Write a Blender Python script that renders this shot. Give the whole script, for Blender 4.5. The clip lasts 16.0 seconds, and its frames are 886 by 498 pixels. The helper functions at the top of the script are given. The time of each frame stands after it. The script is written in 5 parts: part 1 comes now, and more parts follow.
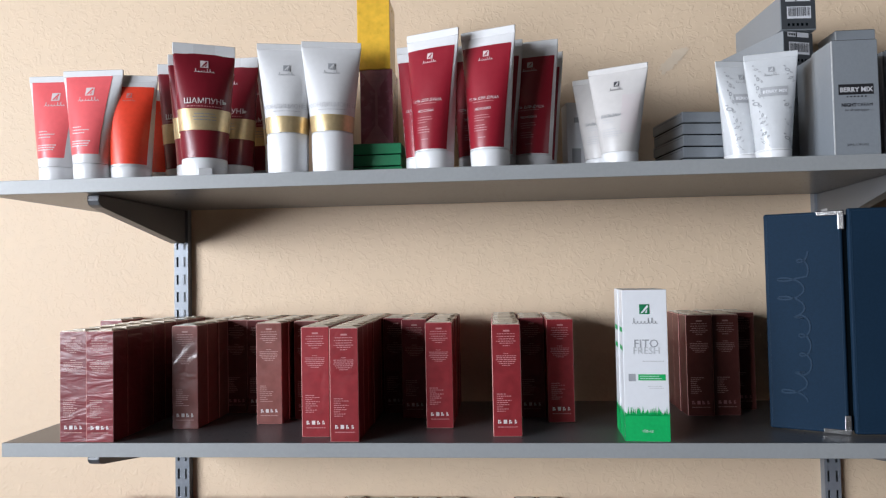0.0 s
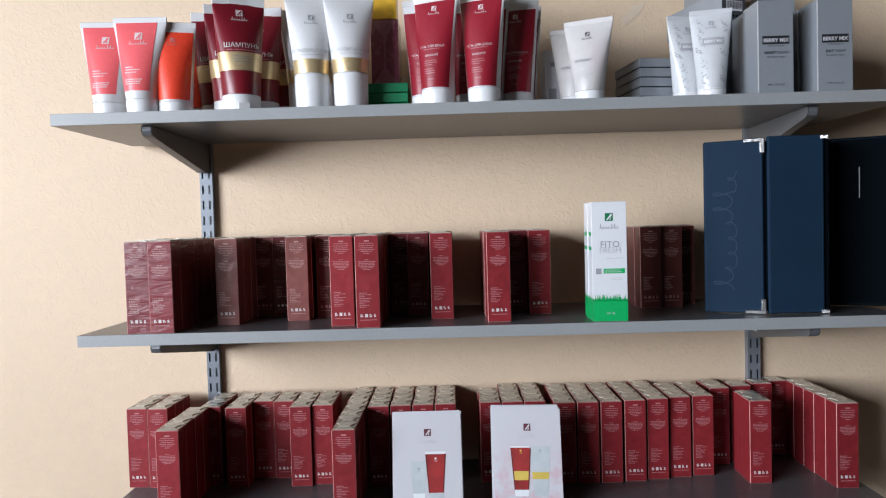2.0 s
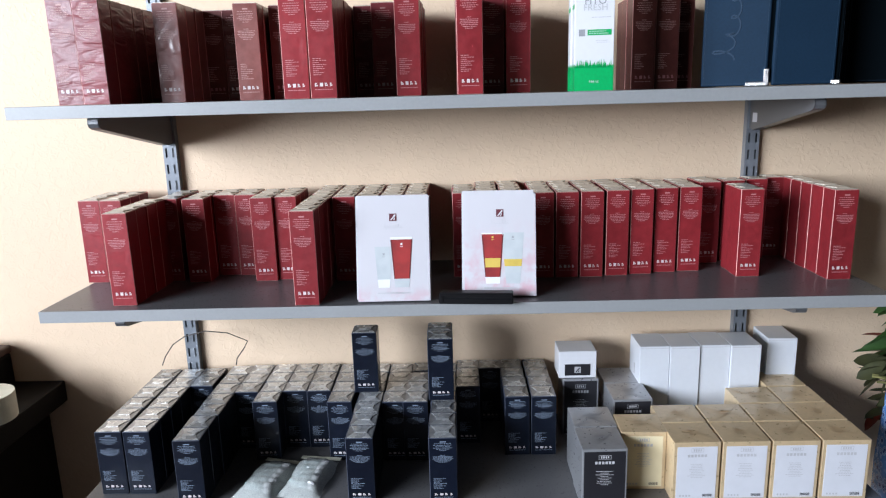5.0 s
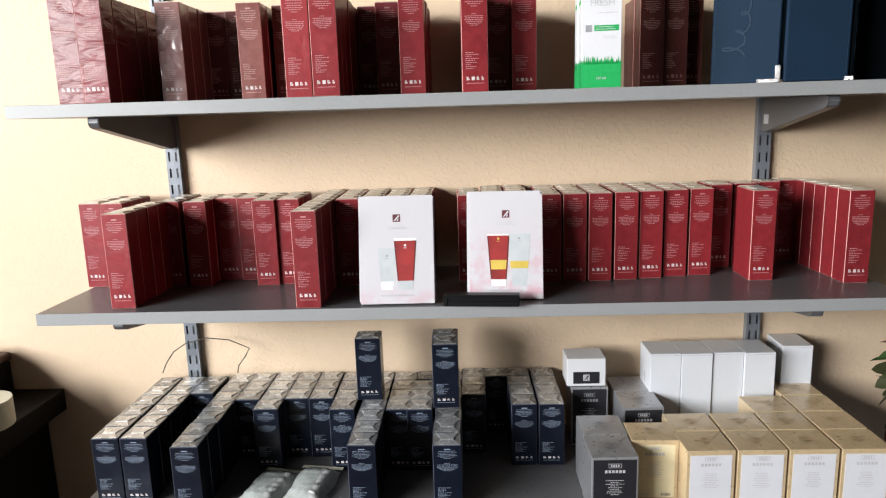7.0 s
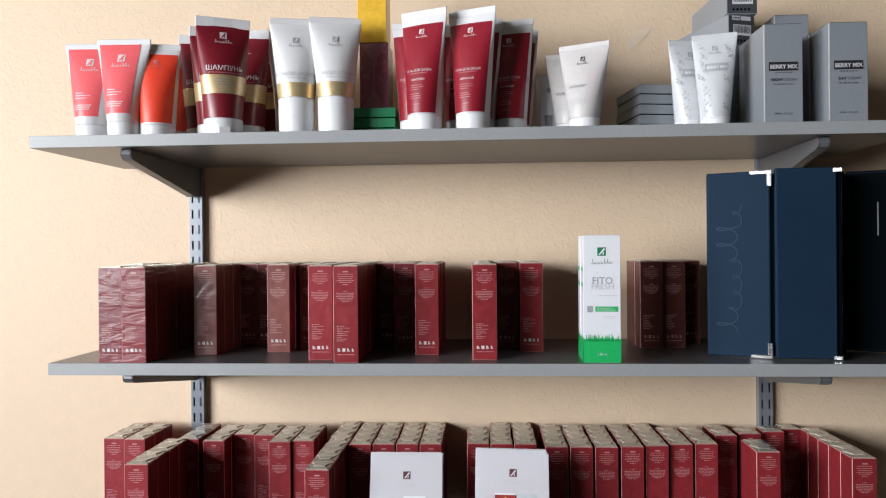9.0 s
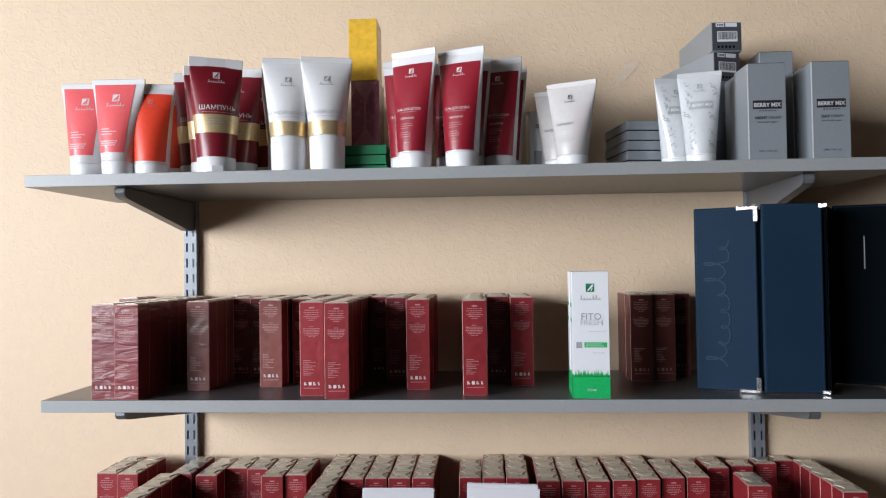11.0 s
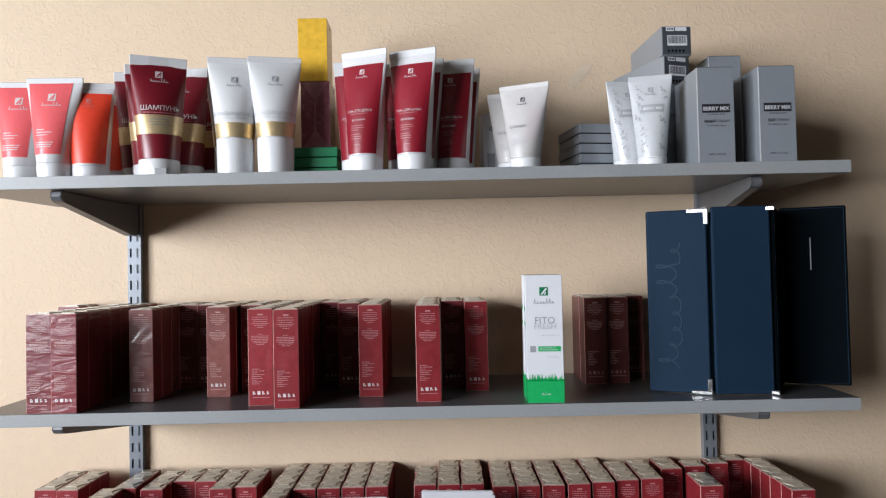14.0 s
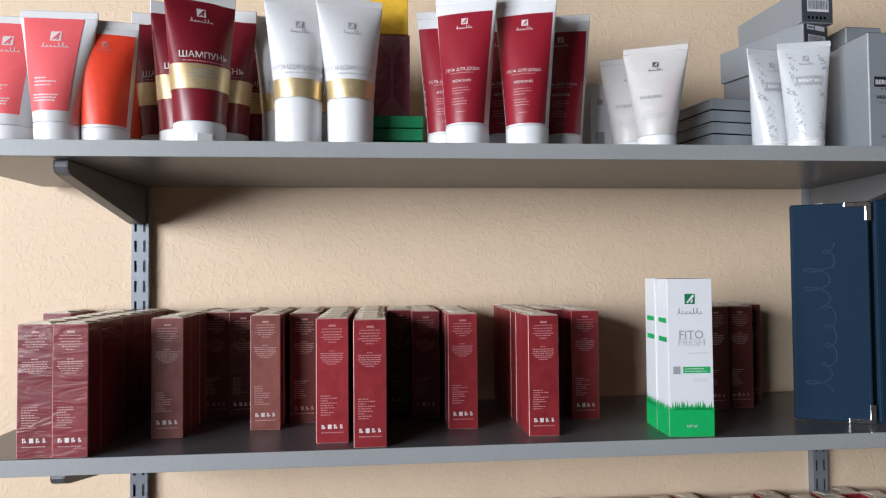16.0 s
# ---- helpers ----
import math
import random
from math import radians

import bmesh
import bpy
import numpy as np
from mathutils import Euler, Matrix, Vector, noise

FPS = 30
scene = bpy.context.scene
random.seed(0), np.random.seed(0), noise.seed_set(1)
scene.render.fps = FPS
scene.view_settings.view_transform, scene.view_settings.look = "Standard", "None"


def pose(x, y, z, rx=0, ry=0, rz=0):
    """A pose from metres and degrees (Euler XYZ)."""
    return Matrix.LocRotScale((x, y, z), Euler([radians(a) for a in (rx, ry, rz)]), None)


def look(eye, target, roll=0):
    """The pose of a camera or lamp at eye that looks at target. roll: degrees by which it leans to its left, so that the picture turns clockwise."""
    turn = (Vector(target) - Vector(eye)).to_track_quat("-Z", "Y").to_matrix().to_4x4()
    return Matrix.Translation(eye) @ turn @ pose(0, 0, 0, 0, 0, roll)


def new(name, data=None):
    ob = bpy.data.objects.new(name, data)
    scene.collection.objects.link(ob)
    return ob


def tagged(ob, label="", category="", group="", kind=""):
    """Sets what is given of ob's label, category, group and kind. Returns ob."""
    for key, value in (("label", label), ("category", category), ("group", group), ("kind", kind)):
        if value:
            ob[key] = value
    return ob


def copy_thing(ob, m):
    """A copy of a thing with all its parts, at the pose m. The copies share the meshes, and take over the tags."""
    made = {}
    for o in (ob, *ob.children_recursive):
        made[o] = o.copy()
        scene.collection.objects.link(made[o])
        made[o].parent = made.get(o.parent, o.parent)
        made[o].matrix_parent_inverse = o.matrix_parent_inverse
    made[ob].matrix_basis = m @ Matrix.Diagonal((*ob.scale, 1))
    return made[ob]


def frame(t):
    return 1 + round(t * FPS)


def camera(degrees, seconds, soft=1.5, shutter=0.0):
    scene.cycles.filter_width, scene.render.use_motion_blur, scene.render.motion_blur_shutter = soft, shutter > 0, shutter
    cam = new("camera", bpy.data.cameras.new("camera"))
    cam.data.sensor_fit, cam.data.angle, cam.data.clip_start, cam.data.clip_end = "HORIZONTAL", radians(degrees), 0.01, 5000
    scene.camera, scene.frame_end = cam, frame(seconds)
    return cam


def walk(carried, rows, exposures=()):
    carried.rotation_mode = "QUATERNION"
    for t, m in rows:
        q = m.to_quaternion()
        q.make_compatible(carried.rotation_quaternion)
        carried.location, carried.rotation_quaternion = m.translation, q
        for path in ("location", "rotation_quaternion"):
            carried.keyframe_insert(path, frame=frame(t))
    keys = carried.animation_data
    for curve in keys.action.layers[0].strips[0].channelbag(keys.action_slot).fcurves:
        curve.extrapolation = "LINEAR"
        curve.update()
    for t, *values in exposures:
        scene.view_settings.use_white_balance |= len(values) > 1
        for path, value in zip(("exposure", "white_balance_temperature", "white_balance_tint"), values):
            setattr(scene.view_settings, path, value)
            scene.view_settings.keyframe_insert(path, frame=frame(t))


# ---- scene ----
cam = camera(65.4, 16.0, soft=1.2)
EXPOSURES = [(0.0, -0.04, 6050, 10), (1.5, -0.07, 5950, 10), (2.2, 0.0, 5950, 10), (3.5, 0.06, 5950, 10), (4.4, 0.32, 5650, 10), (6.8, 0.52, 6650, 10), (7.3, 0.46, 6650, 10), (8.4, 0.28, 6400, 10), (9.2, 0.05, 6300, 10), (12.0, -0.03, 6150, 10), (14.9, -0.03, 6150, 10), (15.5, -0.05, 6150, 10), (16.0, -0.03, 6150, 10)]
PATH = [
    (0, (0.027, -0.919, 1.528), (-0.13, 1.074, 1.596), -1.1),
    (0.5, (0.043, -0.945, 1.515), (-0.112, 1.049, 1.533), -1.0),
    (1, (-0.011, -1.024, 1.507), (-0.096, 0.973, 1.548), -1.0),
    (1.5, (-0.063, -1.125, 1.499), (-0.079, 0.875, 1.485), -1.7),
    (2, (-0.043, -1.133, 1.469), (-0.067, 0.866, 1.4), -1.6),
    (2.5, (0.002, -1.12, 1.443), (-0.03, 0.879, 1.382), -1.0),
    (3, (0.018, -1.116, 1.478), (-0.016, 0.884, 1.505), -0.3),
    (3.5, (0.01, -1.104, 1.467), (0.0, 0.896, 1.418), -1.0),
    (4, (0.018, -1.087, 1.385), (-0.01, 0.899, 1.123), -1.4),
    (4.5, (0.004, -1.072, 1.358), (-0.024, 0.88, 0.923), -1.6),
    (4.7, (0.012, -1.061, 1.335), (-0.028, 0.902, 0.892), -1.6),
    (6.8, (0.018, -1.028, 1.254), (-0.048, 0.928, 0.842), -1.6),
    (7, (0.019, -1.031, 1.27), (-0.053, 0.931, 0.889), -1.7),
    (7.5, (0.034, -1.047, 1.325), (-0.077, 0.929, 1.039), -1.9),
    (8, (0.023, -1.058, 1.387), (-0.079, 0.931, 1.205), -1.1),
    (8.5, (0.028, -1.066, 1.433), (-0.08, 0.927, 1.322), -0.6),
    (9, (0.035, -1.074, 1.482), (-0.082, 0.923, 1.48), -0.5),
    (11.5, (0.054, -1.084, 1.514), (-0.06, 0.912, 1.563), -0.9),
    (12, (0.049, -1.079, 1.513), (-0.02, 0.919, 1.565), -0.7),
    (12.5, (0.04, -1.079, 1.519), (0.024, 0.921, 1.558), -0.8),
    (13, (0.044, -1.078, 1.518), (0.049, 0.922, 1.552), -1.0),
    (13.5, (0.057, -1.073, 1.513), (0.057, 0.926, 1.557), -1.4),
    (14, (0.064, -1.066, 1.517), (0.062, 0.934, 1.567), -1.2),
    (14.5, (0.084, -1.046, 1.526), (0.036, 0.953, 1.568), -1.3),
    (15, (0.037, -0.983, 1.518), (-0.108, 1.01, 1.589), 1.4),
    (15.5, (-0.098, -0.888, 1.533), (-0.062, 1.11, 1.616), 0.8),
    (16, (-0.171, -0.832, 1.513), (0.012, 1.158, 1.576), -0.5),
]
walk(cam, [(t, look(eye, target, roll)) for t, eye, target, roll in PATH], EXPOSURES)


# ---- light ----
world = bpy.data.worlds.new("daylight")
scene.world = world
world.use_nodes = True
wn = world.node_tree.nodes
sky = wn.new("ShaderNodeTexSky")
sky.sky_type, sky.sun_disc = "NISHITA", False
sky.sun_elevation, sky.sun_rotation = radians(40), radians(250)
world.node_tree.links.new(sky.outputs[0], wn["Background"].inputs[0])
wn["Background"].inputs[1].default_value = 0.12


def window_lamp(name, place, target, wide, high, watts, colour):
    data = bpy.data.lights.new(name, "AREA")
    data.shape, data.size, data.size_y, data.energy, data.color = "RECTANGLE", wide, high, watts, colour
    ob = new(name, data)
    ob.matrix_world = look(place, target)
    return ob


# Room: the shelf wall at y = WALL, the window in the side wall.
# The unseen east wall stands close, at RIGHT, to cut the fill light.
WALL, LEFT, RIGHT, BACK, CEIL = 0.312, -2.75, 1.45, -5.0, 2.9
WIN = (-4.5, -1.0, 1.15, 2.55)
window_lamp("window_light", (LEFT - 0.06, (WIN[0] + WIN[1]) / 2, (WIN[2] + WIN[3]) / 2), (0, (WIN[0] + WIN[1]) / 2, (WIN[2] + WIN[3]) / 2), WIN[1] - WIN[0], WIN[3] - WIN[2], 355, (0.97, 0.98, 1.0))

# ---- materials ----


def material(name, colour, rough=0.5, vary=0.12, grain=60.0, bump=0.0, bump_scale=200.0, metal=0.0, coat=0.0, spread=0.0, second=None, patch=6.0, coat_rough=0.15, distort=0.0, gloss=0.5):
    """A surface with variation at two scales, a shift from thing to thing, and fine relief."""
    m = bpy.data.materials.new(name)
    m.use_nodes = True
    nt = m.node_tree
    n, link = nt.nodes, nt.links.new
    p = n["Principled BSDF"]
    where = n.new("ShaderNodeTexCoord")
    info = n.new("ShaderNodeObjectInfo")
    shift = n.new("ShaderNodeVectorMath")
    shift.operation = "MULTIPLY_ADD"
    link(info.outputs["Random"], shift.inputs[0])
    shift.inputs[1].default_value = (7.3, 3.1, 5.7)
    link(where.outputs["Object"], shift.inputs[2])
    fine, broad = n.new("ShaderNodeTexNoise"), n.new("ShaderNodeTexNoise")
    for t, sc, det in ((fine, grain, 4.0), (broad, patch, 2.0)):
        t.inputs["Scale"].default_value, t.inputs["Detail"].default_value = sc, det
        link(shift.outputs[0], t.inputs["Vector"])
    both = n.new("ShaderNodeMath")
    both.operation = "ADD"
    link(fine.outputs["Fac"], both.inputs[0])
    link(broad.outputs["Fac"], both.inputs[1])
    ramp = n.new("ShaderNodeMapRange")
    ramp.inputs["From Min"].default_value, ramp.inputs["From Max"].default_value = 0.7, 1.3
    link(both.outputs[0], ramp.inputs["Value"])
    mix = n.new("ShaderNodeMix")
    mix.data_type = "RGBA"
    dark = second or tuple(c * (1 - vary) for c in colour)
    light = colour if second else tuple(min(1, c * (1 + vary)) for c in colour)
    mix.inputs["A"].default_value, mix.inputs["B"].default_value = (*dark, 1), (*light, 1)
    link(ramp.outputs["Result"], mix.inputs["Factor"])
    hue = n.new("ShaderNodeHueSaturation")
    link(mix.outputs["Result"], hue.inputs["Color"])
    val = n.new("ShaderNodeMapRange")
    val.inputs["To Min"].default_value, val.inputs["To Max"].default_value = 1 - spread, 1 + spread
    link(info.outputs["Random"], val.inputs["Value"])
    link(val.outputs["Result"], hue.inputs["Value"])
    link(hue.outputs["Color"], p.inputs["Base Color"])
    rg = n.new("ShaderNodeMapRange")
    rg.inputs["To Min"].default_value, rg.inputs["To Max"].default_value = max(0.03, rough - 0.08), min(1, rough + 0.08)
    link(fine.outputs["Fac"], rg.inputs["Value"])
    link(rg.outputs["Result"], p.inputs["Roughness"])
    p.inputs["Metallic"].default_value, p.inputs["Specular IOR Level"].default_value = metal, gloss
    p.inputs["Coat Weight"].default_value, p.inputs["Coat Roughness"].default_value = coat, coat_rough
    if bump:
        relief = n.new("ShaderNodeTexNoise")
        relief.inputs["Scale"].default_value, relief.inputs["Detail"].default_value = bump_scale, 3.0
        relief.inputs["Distortion"].default_value = distort
        link(shift.outputs[0], relief.inputs["Vector"])
        b = n.new("ShaderNodeBump")
        b.inputs["Strength"].default_value, b.inputs["Distance"].default_value = min(1.0, bump), 0.002
        link(relief.outputs["Fac"], b.inputs["Height"])
        link(b.outputs["Normal"], p.inputs["Normal"])
        link(b.outputs["Normal"], p.inputs["Coat Normal"])
    return m


def wallpaper():
    """Cream vinyl wallpaper with an embossed squiggle."""
    m = material("cream_wallpaper", (0.70, 0.541, 0.382), 0.62, 0.025, 40, patch=2.0)
    n, link = m.node_tree.nodes, m.node_tree.links.new
    p = n["Principled BSDF"]
    where = n.new("ShaderNodeTexCoord")
    a = n.new("ShaderNodeTexNoise")
    a.inputs["Scale"].default_value, a.inputs["Detail"].default_value, a.inputs["Distortion"].default_value = 74, 1.5, 1.4
    link(where.outputs["Object"], a.inputs["Vector"])
    band = n.new("ShaderNodeMapRange")
    band.interpolation_type = "SMOOTHSTEP"
    band.inputs["From Min"].default_value, band.inputs["From Max"].default_value = 0.5, 0.62
    link(a.outputs["Fac"], band.inputs["Value"])
    f = n.new("ShaderNodeTexNoise")
    f.inputs["Scale"].default_value, f.inputs["Detail"].default_value = 120, 4
    link(where.outputs["Object"], f.inputs["Vector"])
    add = n.new("ShaderNodeMath")
    add.operation = "MULTIPLY_ADD"
    add.inputs[1].default_value = 0.35
    link(f.outputs["Fac"], add.inputs[0])
    link(band.outputs["Result"], add.inputs[2])
    b = n.new("ShaderNodeBump")
    b.inputs["Strength"].default_value, b.inputs["Distance"].default_value = 0.25, 0.0016
    link(add.outputs[0], b.inputs["Height"])
    link(b.outputs["Normal"], p.inputs["Normal"])
    return m


def crinkled(name, colour, rough, scale, coat, spread=0.15, stretch=4.0, depth=0.42, swirl=1.2, film_rough=0.22):
    """Carton under shrunk clear film: the film's creases run across the box."""
    m = material(name, colour, rough, 0.18, 90, coat=coat, spread=spread, coat_rough=film_rough)
    n, link = m.node_tree.nodes, m.node_tree.links.new
    p = n["Principled BSDF"]
    where, info = n.new("ShaderNodeTexCoord"), n.new("ShaderNodeObjectInfo")
    mp = n.new("ShaderNodeVectorMath")
    mp.operation = "MULTIPLY_ADD"
    mp.inputs[1].default_value = (1, 1, stretch)
    link(where.outputs["Object"], mp.inputs[0])
    k = n.new("ShaderNodeVectorMath")
    k.operation = "SCALE"
    k.inputs["Scale"].default_value = 9.0
    k.inputs[0].default_value = (1, 0.4, 0.7)
    link(info.outputs["Random"], k.inputs["Scale"])
    link(k.outputs[0], mp.inputs[2])
    p.inputs["Specular IOR Level"].default_value = 0.28
    w = n.new("ShaderNodeTexNoise")
    w.inputs["Scale"].default_value, w.inputs["Detail"].default_value, w.inputs["Distortion"].default_value = scale, 2, swirl
    link(mp.outputs[0], w.inputs["Vector"])
    b = n.new("ShaderNodeBump")
    b.inputs["Strength"].default_value, b.inputs["Distance"].default_value = depth, 0.003
    link(w.outputs["Fac"], b.inputs["Height"])
    link(b.outputs["Normal"], p.inputs["Coat Normal"])
    link(b.outputs["Normal"], p.inputs["Normal"])
    return m


WALLPAPER = wallpaper()
# Unseen room surfaces, kept near black so little light bounces onto the shelves.
DARK_WALL = material("unseen_dark_wall", (0.019, 0.014, 0.010), 0.85, 0.08, gloss=0.15)
CEILING = material("unseen_dark_ceiling", (0.034, 0.028, 0.022), 0.85, 0.05, gloss=0.15)
FLOOR = material("unseen_dark_floor", (0.034, 0.021, 0.013), 0.5, 0.25, 30, gloss=0.25)
SHELF = material("grey_melamine", (0.100, 0.100, 0.104), 0.30, 0.07, 300, bump=0.05, bump_scale=900)
SHELF_EDGE = material("grey_edging", (0.28, 0.29, 0.296), 0.42, 0.05, 200)
STEEL = material("grey_painted_steel", (0.20, 0.22, 0.25), 0.38, 0.06, 150, metal=0.25)
BRACKET = material("grey_bracket_paint", (0.13, 0.135, 0.145), 0.36, 0.06, 150, metal=0.2)
RED = crinkled("wine_red_carton", (0.210, 0.019, 0.024), 0.42, 26, 0.10, 0.10, 1.2)
# Smooth film: the lighter, browner base holds its reflections as colour.
RED_FILM = crinkled("wine_red_carton_with_film_sheen", (0.205, 0.072, 0.062), 0.34, 13, 0.65, 0.10, 1.5, 1.0, 1.0, 0.11)
RED_CREASE = crinkled("wine_red_carton_in_creased_film", (0.174, 0.029, 0.035), 0.37, 16, 0.28, 0.15, 3.4, 0.66, 1.2, 0.22)
# Darker copy of RED_FILM, with the back cartons' shadow in its colour.
RED_SHADED = crinkled("shaded_red_carton_in_film", (0.120, 0.034, 0.029), 0.40, 14, 0.30, 0.12, 1.5, 0.7, 0.9, 0.18)
RED_RIB = crinkled("wine_red_carton_in_ribbed_film", (0.110, 0.024, 0.024), 0.30, 7, 1.0, 0.1, 11.0, 1.0, 0.3, 0.10)
# Worn carton edge, paled further to carry the corner highlights.
RED_EDGE = material("worn_red_edge_highlight", (0.52, 0.26, 0.235), 0.5, 0.2, 200)
BLACK = crinkled("midnight_blue_carton", (0.0035, 0.006, 0.014), 0.34, 20, 0.25, 0.12, 1.5)
BLACK_EDGE = material("worn_navy_edge", (0.06, 0.07, 0.10), 0.45, 0.2, 200)
PRINT_PINK = material("pale_pink_print", (0.44, 0.19, 0.20), 0.5, 0.1)
PRINT_DIM = material("dull_pink_print", (0.42, 0.24, 0.22), 0.5, 0.2)
PRINT_WHITE = material("white_print", (0.62, 0.56, 0.56), 0.5, 0.1)
PRINT_BLUE = material("pale_blue_print", (0.21, 0.26, 0.34), 0.5, 0.1)
# Milky film lids; their pale colours also hold window and wall reflections.
FOLD_RED = material("milky_film_sheen_over_red", (0.49, 0.45, 0.38), 0.30, 0.22, 120, bump=0.35, bump_scale=70, spread=0.16, coat=0.5, metal=0.15)
FOLD_BLACK = material("milky_film_sheen_over_navy", (0.52, 0.535, 0.535), 0.27, 0.3, 60, bump=0.45, bump_scale=60, spread=0.25, coat=0.6, metal=0.55)
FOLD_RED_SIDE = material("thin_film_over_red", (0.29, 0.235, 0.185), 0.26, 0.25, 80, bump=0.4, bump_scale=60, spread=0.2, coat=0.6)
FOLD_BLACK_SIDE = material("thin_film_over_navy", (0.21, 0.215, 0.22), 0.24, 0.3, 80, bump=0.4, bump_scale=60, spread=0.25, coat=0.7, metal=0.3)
WHITE_PLASTIC = material("white_plastic", (0.71, 0.715, 0.73), 0.32, 0.03, 120)
TUBE_WHITE = material("pearl_white_tube", (0.645, 0.645, 0.655), 0.34, 0.03, 150, coat=0.1)
# Slightly beige balm skin, darkened for the shade of the gel tubes.
TUBE_SHADED = material("shaded_beige_tube", (0.525, 0.505, 0.495), 0.36, 0.04, 120, coat=0.08)
TUBE_COOL = material("cool_white_tube", (0.555, 0.57, 0.59), 0.24, 0.04, 120, coat=0.35, bump=0.12, bump_scale=40)
TUBE_WINE = material("wine_red_tube", (0.165, 0.008, 0.017), 0.34, 0.06, 150, coat=0.1)
TUBE_RED = material("raspberry_label", (0.24, 0.010, 0.022), 0.36, 0.06, 150, coat=0.08)
TUBE_CORAL = material("coral_pink_label", (0.74, 0.12, 0.13), 0.32, 0.05, 150, coat=0.2)
TUBE_ORANGE = material("orange_red_label", (0.74, 0.055, 0.022), 0.42, 0.08, 150, coat=0.05)
GOLD = material("gold_foil", (0.62, 0.48, 0.27), 0.38, 0.1, 200, metal=0.6)
GOLD_CARD = material("gold_card", (0.62, 0.475, 0.285), 0.30, 0.10, 120, metal=0.22, coat=0.5, bump=0.05, bump_scale=24)
SILVER_CARD = material("silver_card", (0.40, 0.41, 0.43), 0.30, 0.08, 120, metal=0.5, coat=0.6, bump=0.05, bump_scale=24)
LABEL_WHITE = material("white_label", (0.64, 0.65, 0.69), 0.45, 0.03)
LABEL_CREAM = material("cream_label", (0.74, 0.66, 0.44), 0.45, 0.03)
LABEL_BLACK = material("black_label", (0.018, 0.018, 0.022), 0.4, 0.1)
INK_GREY = material("grey_ink", (0.30, 0.31, 0.33), 0.5, 0.1)
PALE_CORNER = material("pale_corner_card", (0.50, 0.51, 0.52), 0.4, 0.15, 200)
INK_LIGHT = material("light_grey_ink", (0.48, 0.48, 0.50), 0.5, 0.1)
INK_DARK = material("dark_ink", (0.03, 0.032, 0.04), 0.5, 0.1)
GREY_CARD = material("silver_grey_card", (0.27, 0.295, 0.325), 0.38, 0.05, 300, metal=0.25, spread=0.04)
GREY_CARD_DARK = material("dark_grey_card", (0.055, 0.06, 0.068), 0.4, 0.08, 300)
BRIGHT_CARD = material("glossy_white_card", (0.67, 0.695, 0.735), 0.36, 0.02, 120, coat=0.2)
WHITE_CARD = material("white_card", (0.68, 0.69, 0.72), 0.38, 0.02, 120, coat=0.15)
PAPER = material("white_paper", (0.545, 0.535, 0.565), 0.6, 0.02)
GREEN = material("grass_green_print", (0.012, 0.36, 0.095), 0.4, 0.12, 200)
GREEN_CARD = material("dark_green_card", (0.008, 0.17, 0.065), 0.4, 0.1, 200)
YELLOW = crinkled("yellow_carton", (0.74, 0.445, 0.045), 0.3, 20, 0.35, 0.05, 1.0, 0.2)
PURPLE = crinkled("plum_carton_in_film", (0.19, 0.050, 0.075), 0.26, 20, 0.9, 0.05, 0.6)
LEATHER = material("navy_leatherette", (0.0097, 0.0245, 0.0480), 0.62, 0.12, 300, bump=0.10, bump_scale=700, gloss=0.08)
NEAR_BLACK = material("near_black_surface", (0.0022, 0.0042, 0.0060), 0.7, 0.1, 200, gloss=0.02)
# Lighter than LEATHER: the raised flourish has its highlight in the colour.
EMBOSS = material("pale_relief_leatherette", (0.0170, 0.0370, 0.0670), 0.5, 0.1, 300, gloss=0.12)
CHROME = material("polished_nickel", (0.75, 0.75, 0.76), 0.16, 0.05, 100, metal=1.0)
BLACK_PLASTIC = material("black_plastic", (0.004, 0.004, 0.005), 0.4, 0.1, 150, gloss=0.3)
DESK = material("black_brown_desk", (0.005, 0.004, 0.0035), 0.5, 0.25, 40, gloss=0.12)
TAPE = material("translucent_tape", (0.62, 0.62, 0.50), 0.35, 0.08, 60)
WIRE = material("dark_wire", (0.05, 0.04, 0.035), 0.5, 0.1)
LEAF = material("green_leaf", (0.060, 0.150, 0.030), 0.55, 0.3, 60, spread=0.3)
LEAF_DARK = material("dull_leaf", (0.062, 0.066, 0.024), 0.5, 0.3, 60, spread=0.3)
LEAF_RED = material("red_brown_leaf", (0.24, 0.035, 0.018), 0.45, 0.3, 60, spread=0.2)
STEM = material("pale_stem", (0.20, 0.19, 0.07), 0.55, 0.2)
SOIL = material("potting_soil", (0.035, 0.024, 0.016), 0.95, 0.3, 200, bump=0.8)
FRAME_WHITE = material("white_window_frame", (0.78, 0.78, 0.77), 0.35, 0.03)
PLASTER = material("filler_on_wallpaper", (0.71, 0.585, 0.45), 0.7, 0.06)


